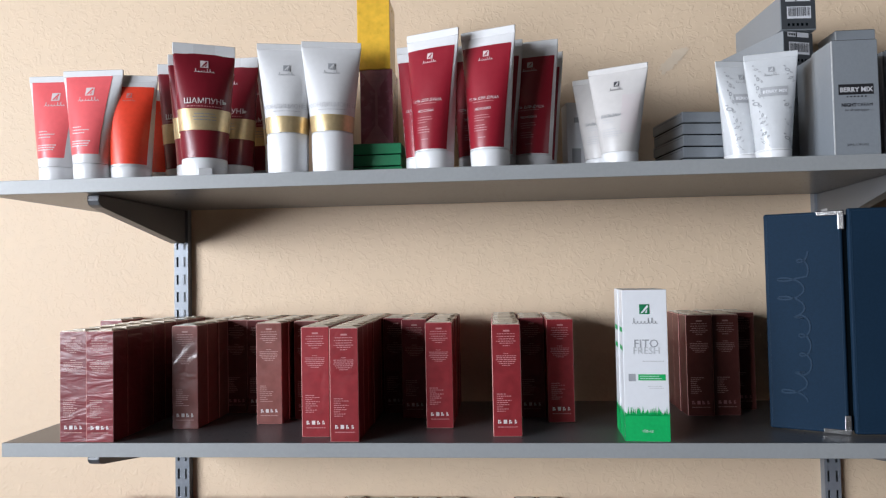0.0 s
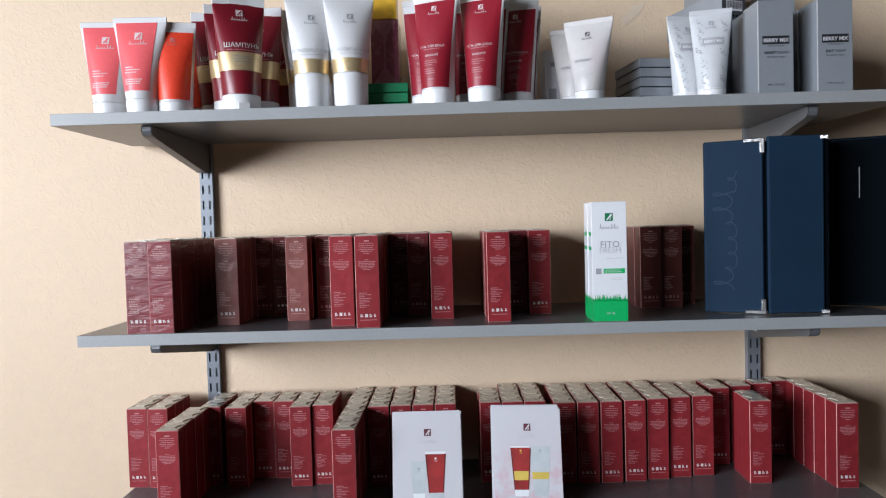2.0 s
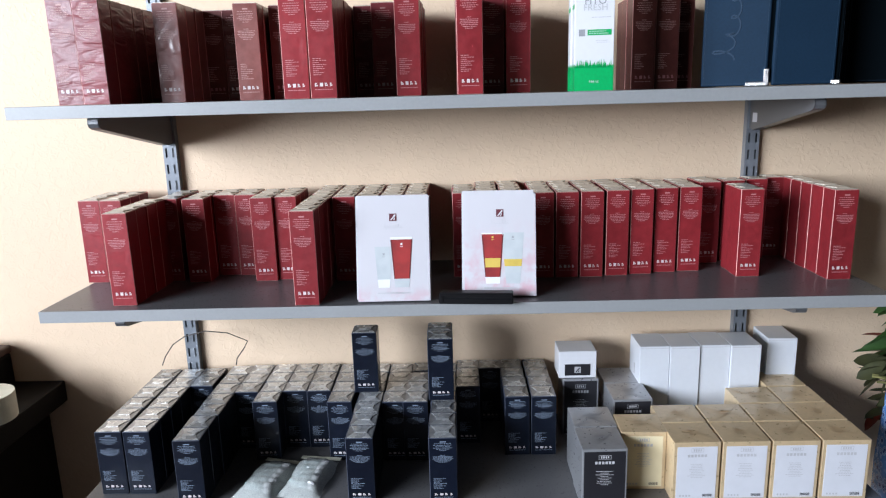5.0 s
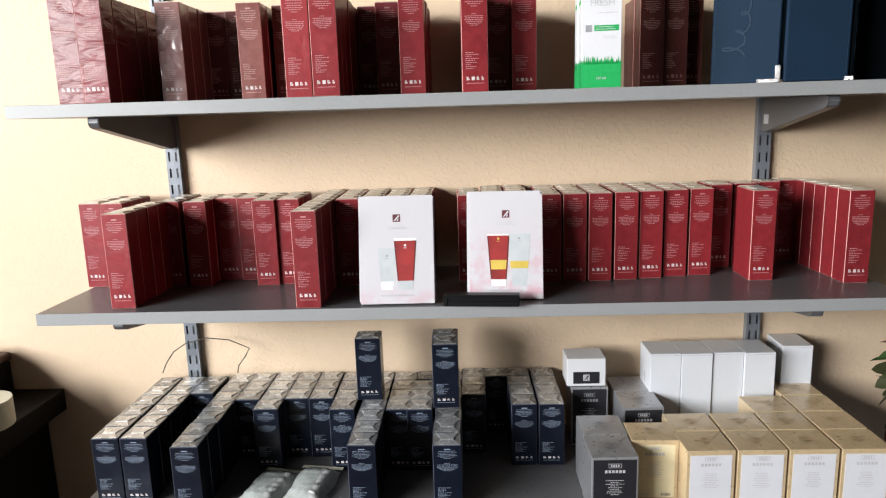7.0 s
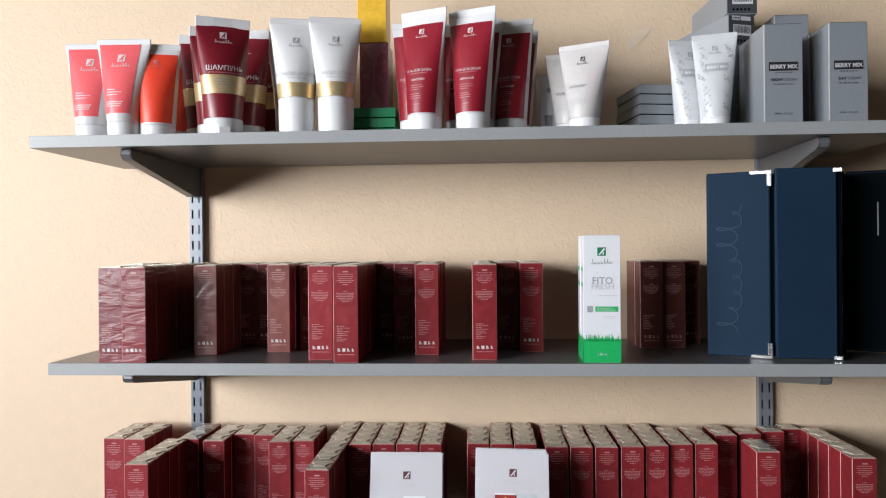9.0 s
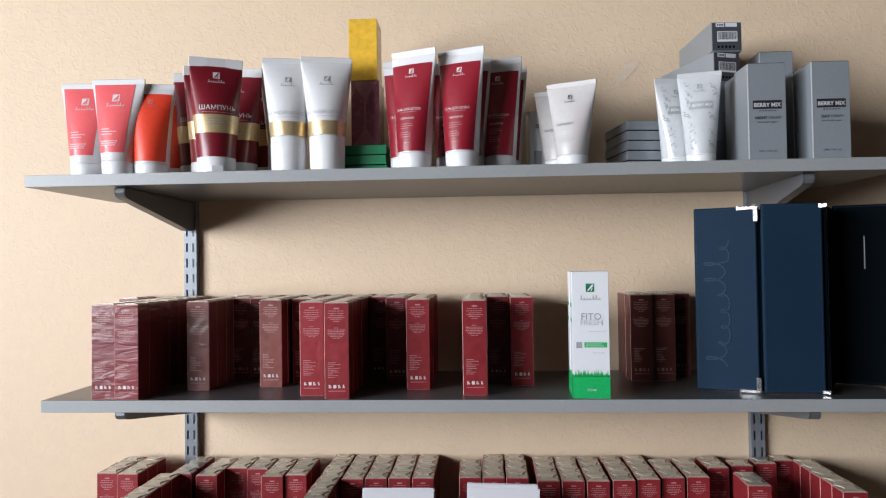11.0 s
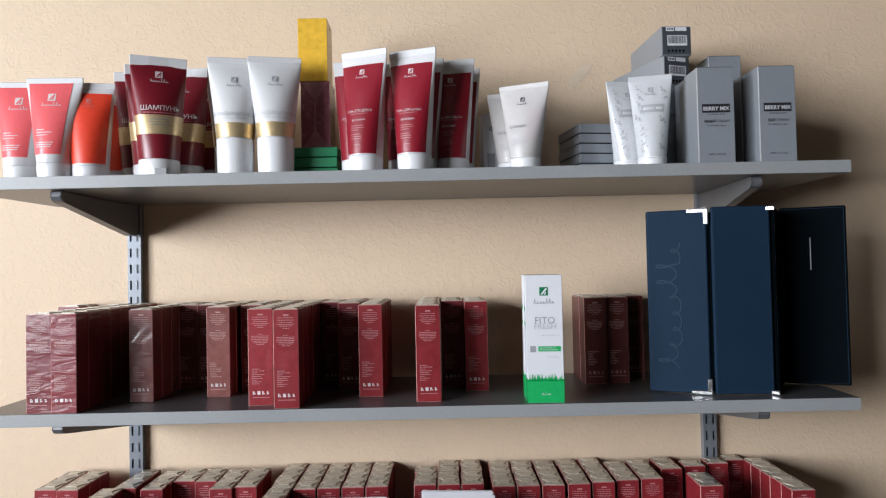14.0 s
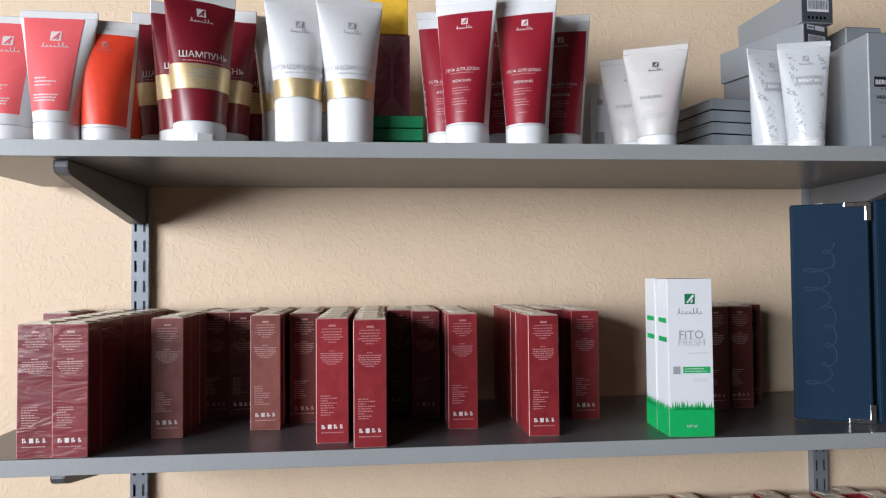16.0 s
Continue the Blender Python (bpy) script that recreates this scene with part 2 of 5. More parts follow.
def glazed_blue():
    m = material("blue_patterned_glaze", (0.30, 0.45, 0.70), 0.25, 0.1, 60)
    n, link = m.node_tree.nodes, m.node_tree.links.new
    where, v = n.new("ShaderNodeTexCoord"), n.new("ShaderNodeTexVoronoi")
    v.inputs["Scale"].default_value = 78
    link(where.outputs["Object"], v.inputs["Vector"])
    r = n.new("ShaderNodeValToRGB")
    e = r.color_ramp.elements
    e[0].position, e[0].color = 0.0, (0.25, 0.40, 0.70, 1)
    e[1].position, e[1].color = 0.62, (0.10, 0.24, 0.58, 1)
    for pos, c in ((0.10, (0.008, 0.025, 0.16, 1)), (0.24, (0.015, 0.05, 0.26, 1)), (0.30, (0.42, 0.60, 0.86, 1)), (0.38, (0.03, 0.09, 0.38, 1)), (0.47, (0.38, 0.56, 0.82, 1))):
        q = e.new(pos)
        q.color = c
    link(v.outputs["Distance"], r.inputs["Fac"])
    link(r.outputs["Color"], n["Principled BSDF"].inputs["Base Color"])
    return m


BLUE_GLAZE = glazed_blue()


def clear_film():
    """Hazy polythene: partly see-through, partly a pale shiny skin."""
    m = material("hazy_bag_film", (0.62, 0.66, 0.64), 0.22, 0.1, 60, bump=0.6, bump_scale=45)
    n, link = m.node_tree.nodes, m.node_tree.links.new
    t, mix = n.new("ShaderNodeBsdfTransparent"), n.new("ShaderNodeMixShader")
    haze, span = n.new("ShaderNodeTexNoise"), n.new("ShaderNodeMapRange")
    haze.inputs["Scale"].default_value = 40
    span.inputs["To Min"].default_value, span.inputs["To Max"].default_value = 0.2, 0.95
    link(haze.outputs["Fac"], span.inputs["Value"])
    link(span.outputs["Result"], mix.inputs[0])
    link(t.outputs[0], mix.inputs[1])
    link(n["Principled BSDF"].outputs[0], mix.inputs[2])
    link(mix.outputs[0], n["Material Output"].inputs[0])
    return m


FILM = clear_film()

# ---- building helpers ----


def mesh_object(name, bm, mat, smooth=False):
    data = bpy.data.meshes.new(name)
    bm.to_mesh(data)
    bm.free()
    for m in mat if isinstance(mat, (list, tuple)) else [mat]:
        data.materials.append(m)
    if smooth:
        for f in data.polygons:
            f.use_smooth = True
    return new(name, data)


FINE = {"small_print", "symbol_strip", "barcode", "symbols", "side_print", "caption", "script_line", "emblem_line", "title_mark", "subtitle_mark", "grey_print", "band_print", "print", "berry_drawing", "code_patch", "stitching", "title", "subtitle", "volume_print", "grass_print", "pink_print"}


def part(name, bm, mat, parent, label="", smooth=False):
    ob = mesh_object(name, bm, mat, smooth)
    ob.parent = parent
    if label:
        tagged(ob, label)
    if name in FINE:
        tagged(ob, kind="stuff")
    return ob


def thing(name, label, category, group=""):
    ob = new(name)
    ob.empty_display_size = 0.02
    return tagged(ob, label, category, group)


def structure(name, bm, mat, label, category="", smooth=False):
    return tagged(mesh_object(name, bm, mat, smooth), label, category, kind="structure")


def add_box(bm, x0, x1, y0, y1, z0, z1, bevel=0.0, segments=1, edge_slot=0, slot=0):
    made = bmesh.ops.create_cube(bm, size=1.0, matrix=Matrix.Translation(((x0 + x1) / 2, (y0 + y1) / 2, (z0 + z1) / 2)) @ Matrix.Diagonal((x1 - x0, y1 - y0, z1 - z0, 1)))
    verts = made["verts"]
    faces = list({f for v in verts for f in v.link_faces})
    for f in faces:
        f.material_index = slot
    if bevel:
        edges = list({e for v in verts for e in v.link_edges})
        r = bmesh.ops.bevel(bm, geom=edges, offset=bevel, segments=segments, affect="EDGES", profile=0.5)
        for f in r["faces"]:
            f.material_index = edge_slot
    return bm


def box(x0, x1, y0, y1, z0, z1, bevel=0.0, segments=1, edge_slot=0):
    return add_box(bmesh.new(), x0, x1, y0, y1, z0, z1, bevel, segments, edge_slot)


def add_quads(bm, rects, y=0.0):
    """Flat marks in a front face: (x0, x1, z0, z1)."""
    for x0, x1, z0, z1 in rects:
        bm.faces.new([bm.verts.new(c) for c in ((x0, y, z0), (x1, y, z0), (x1, y, z1), (x0, y, z1))])
    return bm


def quads(rects, y=0.0):
    return add_quads(bmesh.new(), rects, y)


def text_line(rng, x0, x1, z, h):
    """One line of writing too small to read, as bars a word long."""
    out, x = [], x0
    while x < x1 - 0.001:
        w = min(x1 - x, rng.uniform(0.0012, 0.0042))
        out.append((x, x + w, z, z + h))
        x += w + 0.0008
    return out


def letters(body, size, bold=0.0):
    """The words as a flat mesh: points in x and z, and faces; centred in x, on the line z = 0."""
    data = bpy.data.curves.new("words", "FONT")
    data.body, data.size, data.align_x, data.offset, data.resolution_u = body, size, "CENTER", bold, 2
    ob = new("words", data)
    bpy.context.view_layer.update()
    me = bpy.data.meshes.new_from_object(ob.evaluated_get(bpy.context.evaluated_depsgraph_get()))
    pts, faces = [(v.co.x, v.co.y) for v in me.vertices], [list(f.vertices) for f in me.polygons]
    bpy.data.objects.remove(ob)
    bpy.data.curves.remove(data)
    bpy.data.meshes.remove(me)
    return pts, faces


def add_letters(bm, body, size, x, z, y=0.0, surface=None, bold=0.0):
    pts, faces = letters(body, size, bold)
    vs = [bm.verts.new((x + a, surface(x + a, z + b) if surface else y, z + b)) for a, b in pts]
    for f in faces:
        try:
            bm.faces.new([vs[k] for k in f])
        except ValueError:
            pass
    return bm


def add_prism(bm, outline, x0, x1, slot=0):
    """A plate with its outline in y and z, from x0 to x1."""
    a = [bm.verts.new((x0, y, z)) for y, z in outline]
    b = [bm.verts.new((x1, y, z)) for y, z in outline]
    n = len(outline)
    fs = [bm.faces.new(a), bm.faces.new(b[::-1])]
    fs += [bm.faces.new((a[k], b[k], b[(k + 1) % n], a[(k + 1) % n])) for k in range(n)]
    for f in fs:
        f.material_index = slot
    bmesh.ops.recalc_face_normals(bm, faces=fs)
    return bm


def at(ob, x, y, z, rz=0, rx=0, ry=0):
    ob.matrix_world = pose(x, y, z, rx, ry, rz)
    return ob


SLANT = (((-0.75, 0.12), (-0.35, 0.12), (0.75, 0.70), (0.75, 0.88), (0.45, 0.88)), ((0.10, 0.12), (0.45, 0.12), (0.60, 0.50), (0.35, 0.42)))


def slanted(x, z, size, y):
    """The strokes of the square emblem on a flat face, centred at x."""
    bm = bmesh.new()
    for stroke in SLANT:
        bm.faces.new([bm.verts.new((x + a * size / 2, y, z + b * size)) for a, b in stroke])
    return bm


def pen_line(x, z, width, height, stroke):
    """A looped pen line like a small flourish: flat quads in x and z round (x, z)."""
    pts = []
    for k in range(57):
        u = k / 56
        big = 1.0 if u < 0.14 or 0.62 < u < 0.84 else 0.45
        a = 2 * math.pi * 7 * u
        pts.append((x + (u - 0.5) * width + 0.035 * width * math.sin(a), z + 0.5 * height * big * (1 - math.cos(a))))
    out = []
    for (xa, za), (xb, zb) in zip(pts, pts[1:]):
        d = math.hypot(xb - xa, zb - za) or 1.0
        nx, nz = -(zb - za) / d * stroke / 2, (xb - xa) / d * stroke / 2
        out.append(((xa - nx, za - nz), (xb - nx, zb - nz), (xb + nx, zb + nz), (xa + nx, za + nz)))
    return out


def pen_mesh(shapes, depth):
    bm = bmesh.new()
    for sh in shapes:
        bm.faces.new([bm.verts.new((a, depth(a, b), b)) for a, b in sh])
    bmesh.ops.recalc_face_normals(bm, faces=bm.faces)
    return bm


STOCK = {}


def stock(kind, maker, x, y, z, rz=0.0, rx=0.0, ry=0.0):
    """The first of a kind is built, the others copied. x, y, z: the middle of its foot."""
    if kind not in STOCK:
        STOCK[kind] = maker()
        return at(STOCK[kind], x, y, z, rz, rx, ry)
    return copy_thing(STOCK[kind], pose(x, y, z, rx, ry, rz))


# ---- the room ----
structure("floor", box(LEFT - 0.1, RIGHT + 0.1, BACK - 0.1, WALL + 0.1, -0.1, 0.0), FLOOR, "unseen floor of the room, darkened to cut bounce light", "floor")
structure("ceiling", box(LEFT - 0.1, RIGHT + 0.1, BACK - 0.1, WALL + 0.1, CEIL, CEIL + 0.1), CEILING, "unseen ceiling, darkened to cut bounce light", "ceiling")
structure("wall_north", box(LEFT - 0.1, RIGHT + 0.1, WALL, WALL + 0.12, 0, CEIL), WALLPAPER, "wall with cream embossed vinyl wallpaper behind the shelves", "wall")
structure("wall_south", box(LEFT - 0.1, RIGHT + 0.1, BACK - 0.12, BACK, 0, CEIL), DARK_WALL, "unseen wall, near black to hold back fill light", "wall")
structure("wall_east", box(RIGHT, RIGHT + 0.12, BACK, WALL, 0, CEIL), DARK_WALL, "unseen wall, near black to hold back fill light", "wall")
bm = bmesh.new()
for y0, y1, z0, z1 in ((BACK, WIN[0], 0, CEIL), (WIN[1], WALL, 0, CEIL), (WIN[0], WIN[1], 0, WIN[2]), (WIN[0], WIN[1], WIN[3], CEIL)):
    add_box(bm, LEFT - 0.12, LEFT, y0, y1, z0, z1)
structure("wall_west", bm, DARK_WALL, "unseen near-black wall with the window opening", "wall")
win = tagged(new("window_1"), "white framed window that lets in daylight", "window", kind="structure")
bm = bmesh.new()
for y0, y1, z0, z1 in ((WIN[0], WIN[0] + 0.05, WIN[2], WIN[3]), (WIN[1] - 0.05, WIN[1], WIN[2], WIN[3]), (WIN[0], WIN[1], WIN[2], WIN[2] + 0.05), (WIN[0], WIN[1], WIN[3] - 0.05, WIN[3])):
    add_box(bm, LEFT - 0.05, LEFT - 0.01, y0, y1, z0, z1, 0.004)
part("window_frame", bm, FRAME_WHITE, win)
part("window_sill", box(LEFT - 0.02, LEFT + 0.16, WIN[0] - 0.05, WIN[1] + 0.05, WIN[2] - 0.03, WIN[2] - 0.002, 0.004), FRAME_WHITE, win)

# A pale scuff on the wallpaper beside the upper shelf.
r0 = random.Random(5)
bm = bmesh.new()
for k in range(90):
    u = r0.random()
    x, z, long, thin = 0.320 + 0.036 * u + r0.uniform(-0.005, 0.005), 1.873 + 0.034 * u + r0.uniform(-0.008, 0.008), r0.uniform(0.006, 0.016), r0.uniform(0.0010, 0.0034)
    dx, dz = long * 0.72, long * 0.69
    bm.faces.new([bm.verts.new((x + a * dx - b * thin, WALL - 0.0005 - 0.000008 * k, z + a * dz + b * thin)) for a, b in ((0, 0), (0.4, -1), (1, 0), (0.5, 1))])
structure("trim", bm, PLASTER, "pale scuffed filler on the wallpaper", "wall mark")

# ---- shelf system ----
TOP, MID, LOW, BASE = 1.669, 1.302, 0.979, 0.642
UPR = (-0.548, 0.579)
THICK = 0.0193


def upright(x):
    ob = thing("shelf_upright", "grey painted steel upright with double rows of slots on the wall", "shelf upright", "shelf uprights")
    z0, z1, w, y = 0.42, TOP + 0.02, 0.026, WALL - 0.015
    bm = bmesh.new()
    s, t = 0.0038, 0.0018
    for a, b in ((-w / 2, -0.0086), (-0.0086 + s, 0.0086 - s), (0.0086, w / 2)):
        add_box(bm, a, b, y, y + t, z0, z1)
    z = z0
    while z < z1 - 0.02:
        for a in (-0.0086, 0.0086 - s):
            add_box(bm, a, a + s, y, y + t, z, z + 0.0140)
        z += 0.0318
    part("slotted_face", bm, STEEL, ob)
    # Added plate in darker paint, standing in for the deep channel's shade.
    part("channel_back", box(-w / 2 + 0.0019, w / 2 - 0.0019, WALL - 0.0024, WALL - 0.0006, z0, z1), BRACKET, ob)
    bm = bmesh.new()
    for a in (-w / 2, w / 2 - 0.0018):
        add_box(bm, a, a + 0.0018, y + t, WALL + 0.0, z0, z1)
    part("flange", bm, STEEL, ob)
    return at(ob, x, 0, 0)


def bracket(x, z, front, turn):
    ob = thing("shelf_bracket", "tapered grey steel bracket hooked into the upright", "shelf bracket", "shelf brackets")
    tip, root = front + 0.022, WALL - 0.015
    line = [(root, 0.0), (root, -0.058), (root - 0.02, -0.060)]
    line += [(tip + 0.012, -0.018), (tip + 0.004, -0.015), (tip, -0.009), (tip + 0.001, -0.002), (tip + 0.004, 0.0)]
    bm = bmesh.new()
    add_prism(bm, line, -0.0085, -0.0065)
    add_prism(bm, line, 0.0065, 0.0085)
    for k in range(2, len(line) - 1):
        (ya, za), (yb, zb) = line[k], line[k + 1]
        vs = [bm.verts.new(c) for c in ((-0.0085, ya, za), (0.0085, ya, za), (0.0085, yb, zb), (-0.0085, yb, zb))]
        bm.faces.new(vs)
    part("arm", bm, BRACKET, ob)
    part("top_flange", box(-0.0085, 0.0085, tip + 0.004, root, -0.0018, 0.0, 0.0004), BRACKET, ob)
    part("sticker", quads([(-0.012, 0.012, -0.045, -0.028)], 0), LABEL_WHITE, ob, "pale paper sticker").matrix_local = pose(-0.0092, root - 0.03, 0, 0, 0, 90)
    part("hook", box(-0.003, 0.003, root - 0.002, root + 0.004, -0.05, -0.02), BRACKET, ob)
    r = WALL - 0.015
    return at(ob, x + r * math.sin(radians(turn)), r * (1 - math.cos(radians(turn))), z, turn)


def shelf(name, x0, x1, y0, z, label):
    ob = thing(name, label, "shelf", "wall shelves")
    part("board", box(x0, x1, y0 + 0.0012, WALL - 0.017, z - THICK, z, 0.0006), SHELF, ob)
    part("edge_band", box(x0, x1, y0, y0 + 0.0011, z - THICK, z, 0.0004), SHELF_EDGE, ob, "lighter grey plastic edge band")
    for x in UPR:
        bracket(x, z - THICK - 0.0005, max(y0, 0.0), -3.6 if x > 0 else 0.0)
    return ob


for x in UPR:
    upright(x)
shelf("wall_shelf", -0.696, 0.698, 0.0, TOP, "grey melamine wall shelf crowded with cosmetic tubes")
shelf("wall_shelf", -0.668, 0.700, 0.0, MID, "grey melamine wall shelf with red cartons and a dark folder")
shelf("wall_shelf", -0.667, 0.692, 0.0, LOW, "grey melamine wall shelf full of red cartons")
shelf("wall_shelf", -0.640, 0.694, -0.085, BASE, "deeper grey melamine shelf full of dark and gold cartons")

# ---- cartons ----
RW, RD, RH = 0.0395, 0.0365, 0.153
BW, BD, BH = 0.0455, 0.0440, 0.117


def folded_top(w, d, z, mat):
    """Clear film folded like an envelope over the lid."""
    bm = bmesh.new()
    x, y, e = w / 2 - 0.0014, d / 2 - 0.0017, 0.0006

    def flap(points, lift, slot=0):
        lo = [bm.verts.new((a, b, z + 0.0002)) for a, b in points]
        hi = [bm.verts.new((a, b, z + lift + 0.0009 * (1 - abs(b) / y))) for a, b in points]
        n = len(points)
        made = [bm.faces.new(hi)] + [bm.faces.new((lo[k], lo[(k + 1) % n], hi[(k + 1) % n], hi[k])) for k in range(n)]
        for f in made:
            f.material_index = slot

    # Tucked ears at the sides, then the two broad flaps with round-cornered ends.
    flap([(-x, -y), (-x + 0.34 * w, -0.30 * d), (-x + 0.34 * w, 0.30 * d), (-x, y)], e, 1)
    flap([(x, y), (x - 0.34 * w, 0.30 * d), (x - 0.34 * w, -0.30 * d), (x, -y)], e, 1)
    flap([(-x + 0.03 * w, -y), (x - 0.03 * w, -y), (x - 0.10 * w, -0.34 * d), (x - 0.22 * w, -0.14 * d), (x - 0.27 * w, 0.06 * d), (-x + 0.27 * w, 0.06 * d), (-x + 0.22 * w, -0.14 * d), (-x + 0.10 * w, -0.34 * d)], e * 1.7)
    flap([(x - 0.03 * w, y), (-x + 0.03 * w, y), (-x + 0.10 * w, 0.34 * d), (-x + 0.20 * w, 0.12 * d), (-x + 0.24 * w, -0.10 * d), (x - 0.24 * w, -0.10 * d), (x - 0.20 * w, 0.12 * d), (x - 0.10 * w, 0.34 * d)], e * 2.4)
    bmesh.ops.recalc_face_normals(bm, faces=bm.faces)
    return bm


def front_print(w, h, seed):
    """The small print and the row of marks on a perfume carton's front."""
    rng = random.Random(seed)
    out = [(-0.10 * w, 0.12 * w, 0.935 * h, 0.950 * h)]
    for k, (half, z) in enumerate(((0.30, 0.912), (0.33, 0.888), (0.27, 0.866), (0.34, 0.846), (0.24, 0.828), (0.12, 0.806))):
        out += text_line(rng, -half * w, half * w, z * h, 0.0072 * h)
    for half, z in ((0.10, 0.735), (0.36, 0.715), (0.34, 0.698), (0.37, 0.681), (0.31, 0.664), (0.26, 0.647), (0.16, 0.630)):
        out += text_line(rng, -half * w, half * w, z * h, 0.0072 * h)
    for k in range(9):
        out += text_line(rng, -0.36 * w, (-0.36 + rng.uniform(0.2, 0.52)) * w, (0.375 - 0.019 * k) * h, 0.0072 * h)
    out += text_line(rng, -0.34 * w, 0.34 * w, 0.082 * h, 0.008 * h)
    marks = []
    for k, wide in enumerate((0.11, 0.12, 0.10, 0.08)):
        x = (-0.33 + 0.19 * k) * w
        if k == 1:
            marks += [(x, x + wide * w, 0.115 * h, 0.150 * h)]
        else:
            marks += [(x, x + 0.35 * wide * w, 0.115 * h, 0.150 * h), (x + 0.45 * wide * w, x + wide * w, 0.118 * h, 0.132 * h), (x + 0.4 * wide * w, x + 0.7 * wide * w, 0.136 * h, 0.148 * h)]
    return out, marks


def perfume_carton(w, d, h, name, label, group, mats, seed):
    ob = thing(name, label, "perfume box", group)
    body, edge, ink, white, top = mats
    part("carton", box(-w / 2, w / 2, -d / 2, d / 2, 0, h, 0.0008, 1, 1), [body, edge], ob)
    part("film_fold", folded_top(w, d, h, top), [top, FOLD_BLACK_SIDE if top is FOLD_BLACK else FOLD_RED_SIDE], ob, "milky folded wrapping film, paled by reflections put into its colour")
    lines, marks = front_print(w, h, seed)
    part("small_print", quads(lines, -d / 2 - 0.0003), ink, ob)
    part("symbol_strip", quads(marks, -d / 2 - 0.0003), white, ob)
    return ob


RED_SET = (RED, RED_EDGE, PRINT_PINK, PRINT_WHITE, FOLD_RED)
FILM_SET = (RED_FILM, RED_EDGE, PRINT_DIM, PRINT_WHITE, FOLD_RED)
SHADED_SET = (RED_SHADED, RED_EDGE, PRINT_DIM, PRINT_PINK, FOLD_RED)
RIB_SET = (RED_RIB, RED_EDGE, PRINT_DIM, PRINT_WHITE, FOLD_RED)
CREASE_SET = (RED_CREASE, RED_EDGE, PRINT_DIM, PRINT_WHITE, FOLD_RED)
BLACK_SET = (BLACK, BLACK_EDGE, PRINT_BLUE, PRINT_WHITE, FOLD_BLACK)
rng = random.Random(11)


def red(x, y, z, film=False, rz=0.0):
    if film == 4:
        return stock("dull", lambda: perfume_carton(RW, RD, RH, "perfume_box", "brownish red perfume carton in clear film, darkened as if in shadow", "red perfume cartons", SHADED_SET, 6), x, y, z, rz)
    if film == 3:
        return stock("rib", lambda: perfume_carton(RW, RD, RH, "perfume_box", "dark red perfume carton in film shrunk into ribs", "red perfume cartons", RIB_SET, 8), x, y, z, rz)
    if film == 2:
        return stock("crease", lambda: perfume_carton(RW, RD, RH, "perfume_box", "slim wine red perfume carton in tightly creased film", "red perfume cartons", CREASE_SET, 7), x, y, z, rz)
    if film:
        return stock("film", lambda: perfume_carton(RW, RD, RH, "perfume_box", "slim wine red perfume carton in shiny clear film", "red perfume cartons", FILM_SET, 5), x, y, z, rz)
    return stock("red", lambda: perfume_carton(RW, RD, RH, "perfume_box", "slim wine red perfume carton with fine pale print", "red perfume cartons", RED_SET, 3), x, y, z, rz)


def column(maker, x, front, z, count, depth, rz=0.0, gap=0.0016, **k):
    """Cartons one behind another, the first with its front at y = front."""
    for n in range(count):
        y = front + depth / 2 + n * (depth + gap)
        if y + depth / 2 > WALL - 0.001:
            break
        maker(x + (rng.uniform(-0.0012, 0.0012) if n else 0), y, z, rz=rz + rng.uniform(-1.2, 1.2), **k)


# Middle shelf: x, front, how many deep, creased film or not.
for x, front, count, film in (
    (-0.6435, 0.232, 2, 2), (-0.5660, 0.004, 8, 2), (-0.5263, 0.002, 8, 2), (-0.4426, 0.084, 6, True), (-0.4080, 0.200, 2, 4), (-0.3690, 0.196, 3, 3),
    (-0.3246, 0.115, 5, True), (-0.2767, 0.154, 4, 4), (-0.2303, 0.032, 7, False), (-0.1835, 0.005, 8, False), (-0.1409, 0.197, 2, 2), (-0.1061, 0.159, 4, 2),
    (-0.0611, 0.087, 5, False), (0.0357, 0.035, 7, False), (0.0763, 0.160, 3, 2), (0.1166, 0.123, 4, False),
    (0.3310, 0.166, 3, 4), (0.3715, 0.170, 3, 4), (0.4100, 0.214, 2, 4),
):
    column(red, x, front, MID + 0.0003, count, RD, film=film)

# Lower shelf.
for x, front, count, film in (
    (-0.6562, 0.175, 3, False), (-0.6148, 0.171, 3, False), (-0.5362, 0.024, 4, False), (-0.5150, 0.175, 3, False), (-0.4628, 0.165, 3, False), (-0.4216, 0.211, 2, False),
    (-0.3806, 0.207, 2, False), (-0.3394, 0.162, 3, False), (-0.2974, 0.170, 3, False), (-0.2316, 0.006, 8, False), (-0.1886, 0.150, 4, False), (-0.1468, 0.153, 4, False),
    (-0.1044, 0.155, 4, False), (-0.0622, 0.156, 4, False),
    (0.0222, 0.161, 4, False), (0.0644, 0.160, 4, False), (0.1070, 0.160, 4, False), (0.1604, 0.144, 4, False), (0.2036, 0.144, 4, False), (0.2470, 0.144, 4, False), (0.2920, 0.149, 4, False),
    (0.3364, 0.156, 4, False), (0.3812, 0.165, 4, False), (0.4256, 0.170, 4, False), (0.4784, 0.226, 2, False), (0.5140, 0.124, 2, False), (0.5272, 0.240, 2, False), (0.5758, 0.255, 1, False), (0.6148, 0.274, 1, False),
    (0.6545, 0.093, 5, False),
):
    column(red, x, front, LOW + 0.0003, count, RD, film=film)


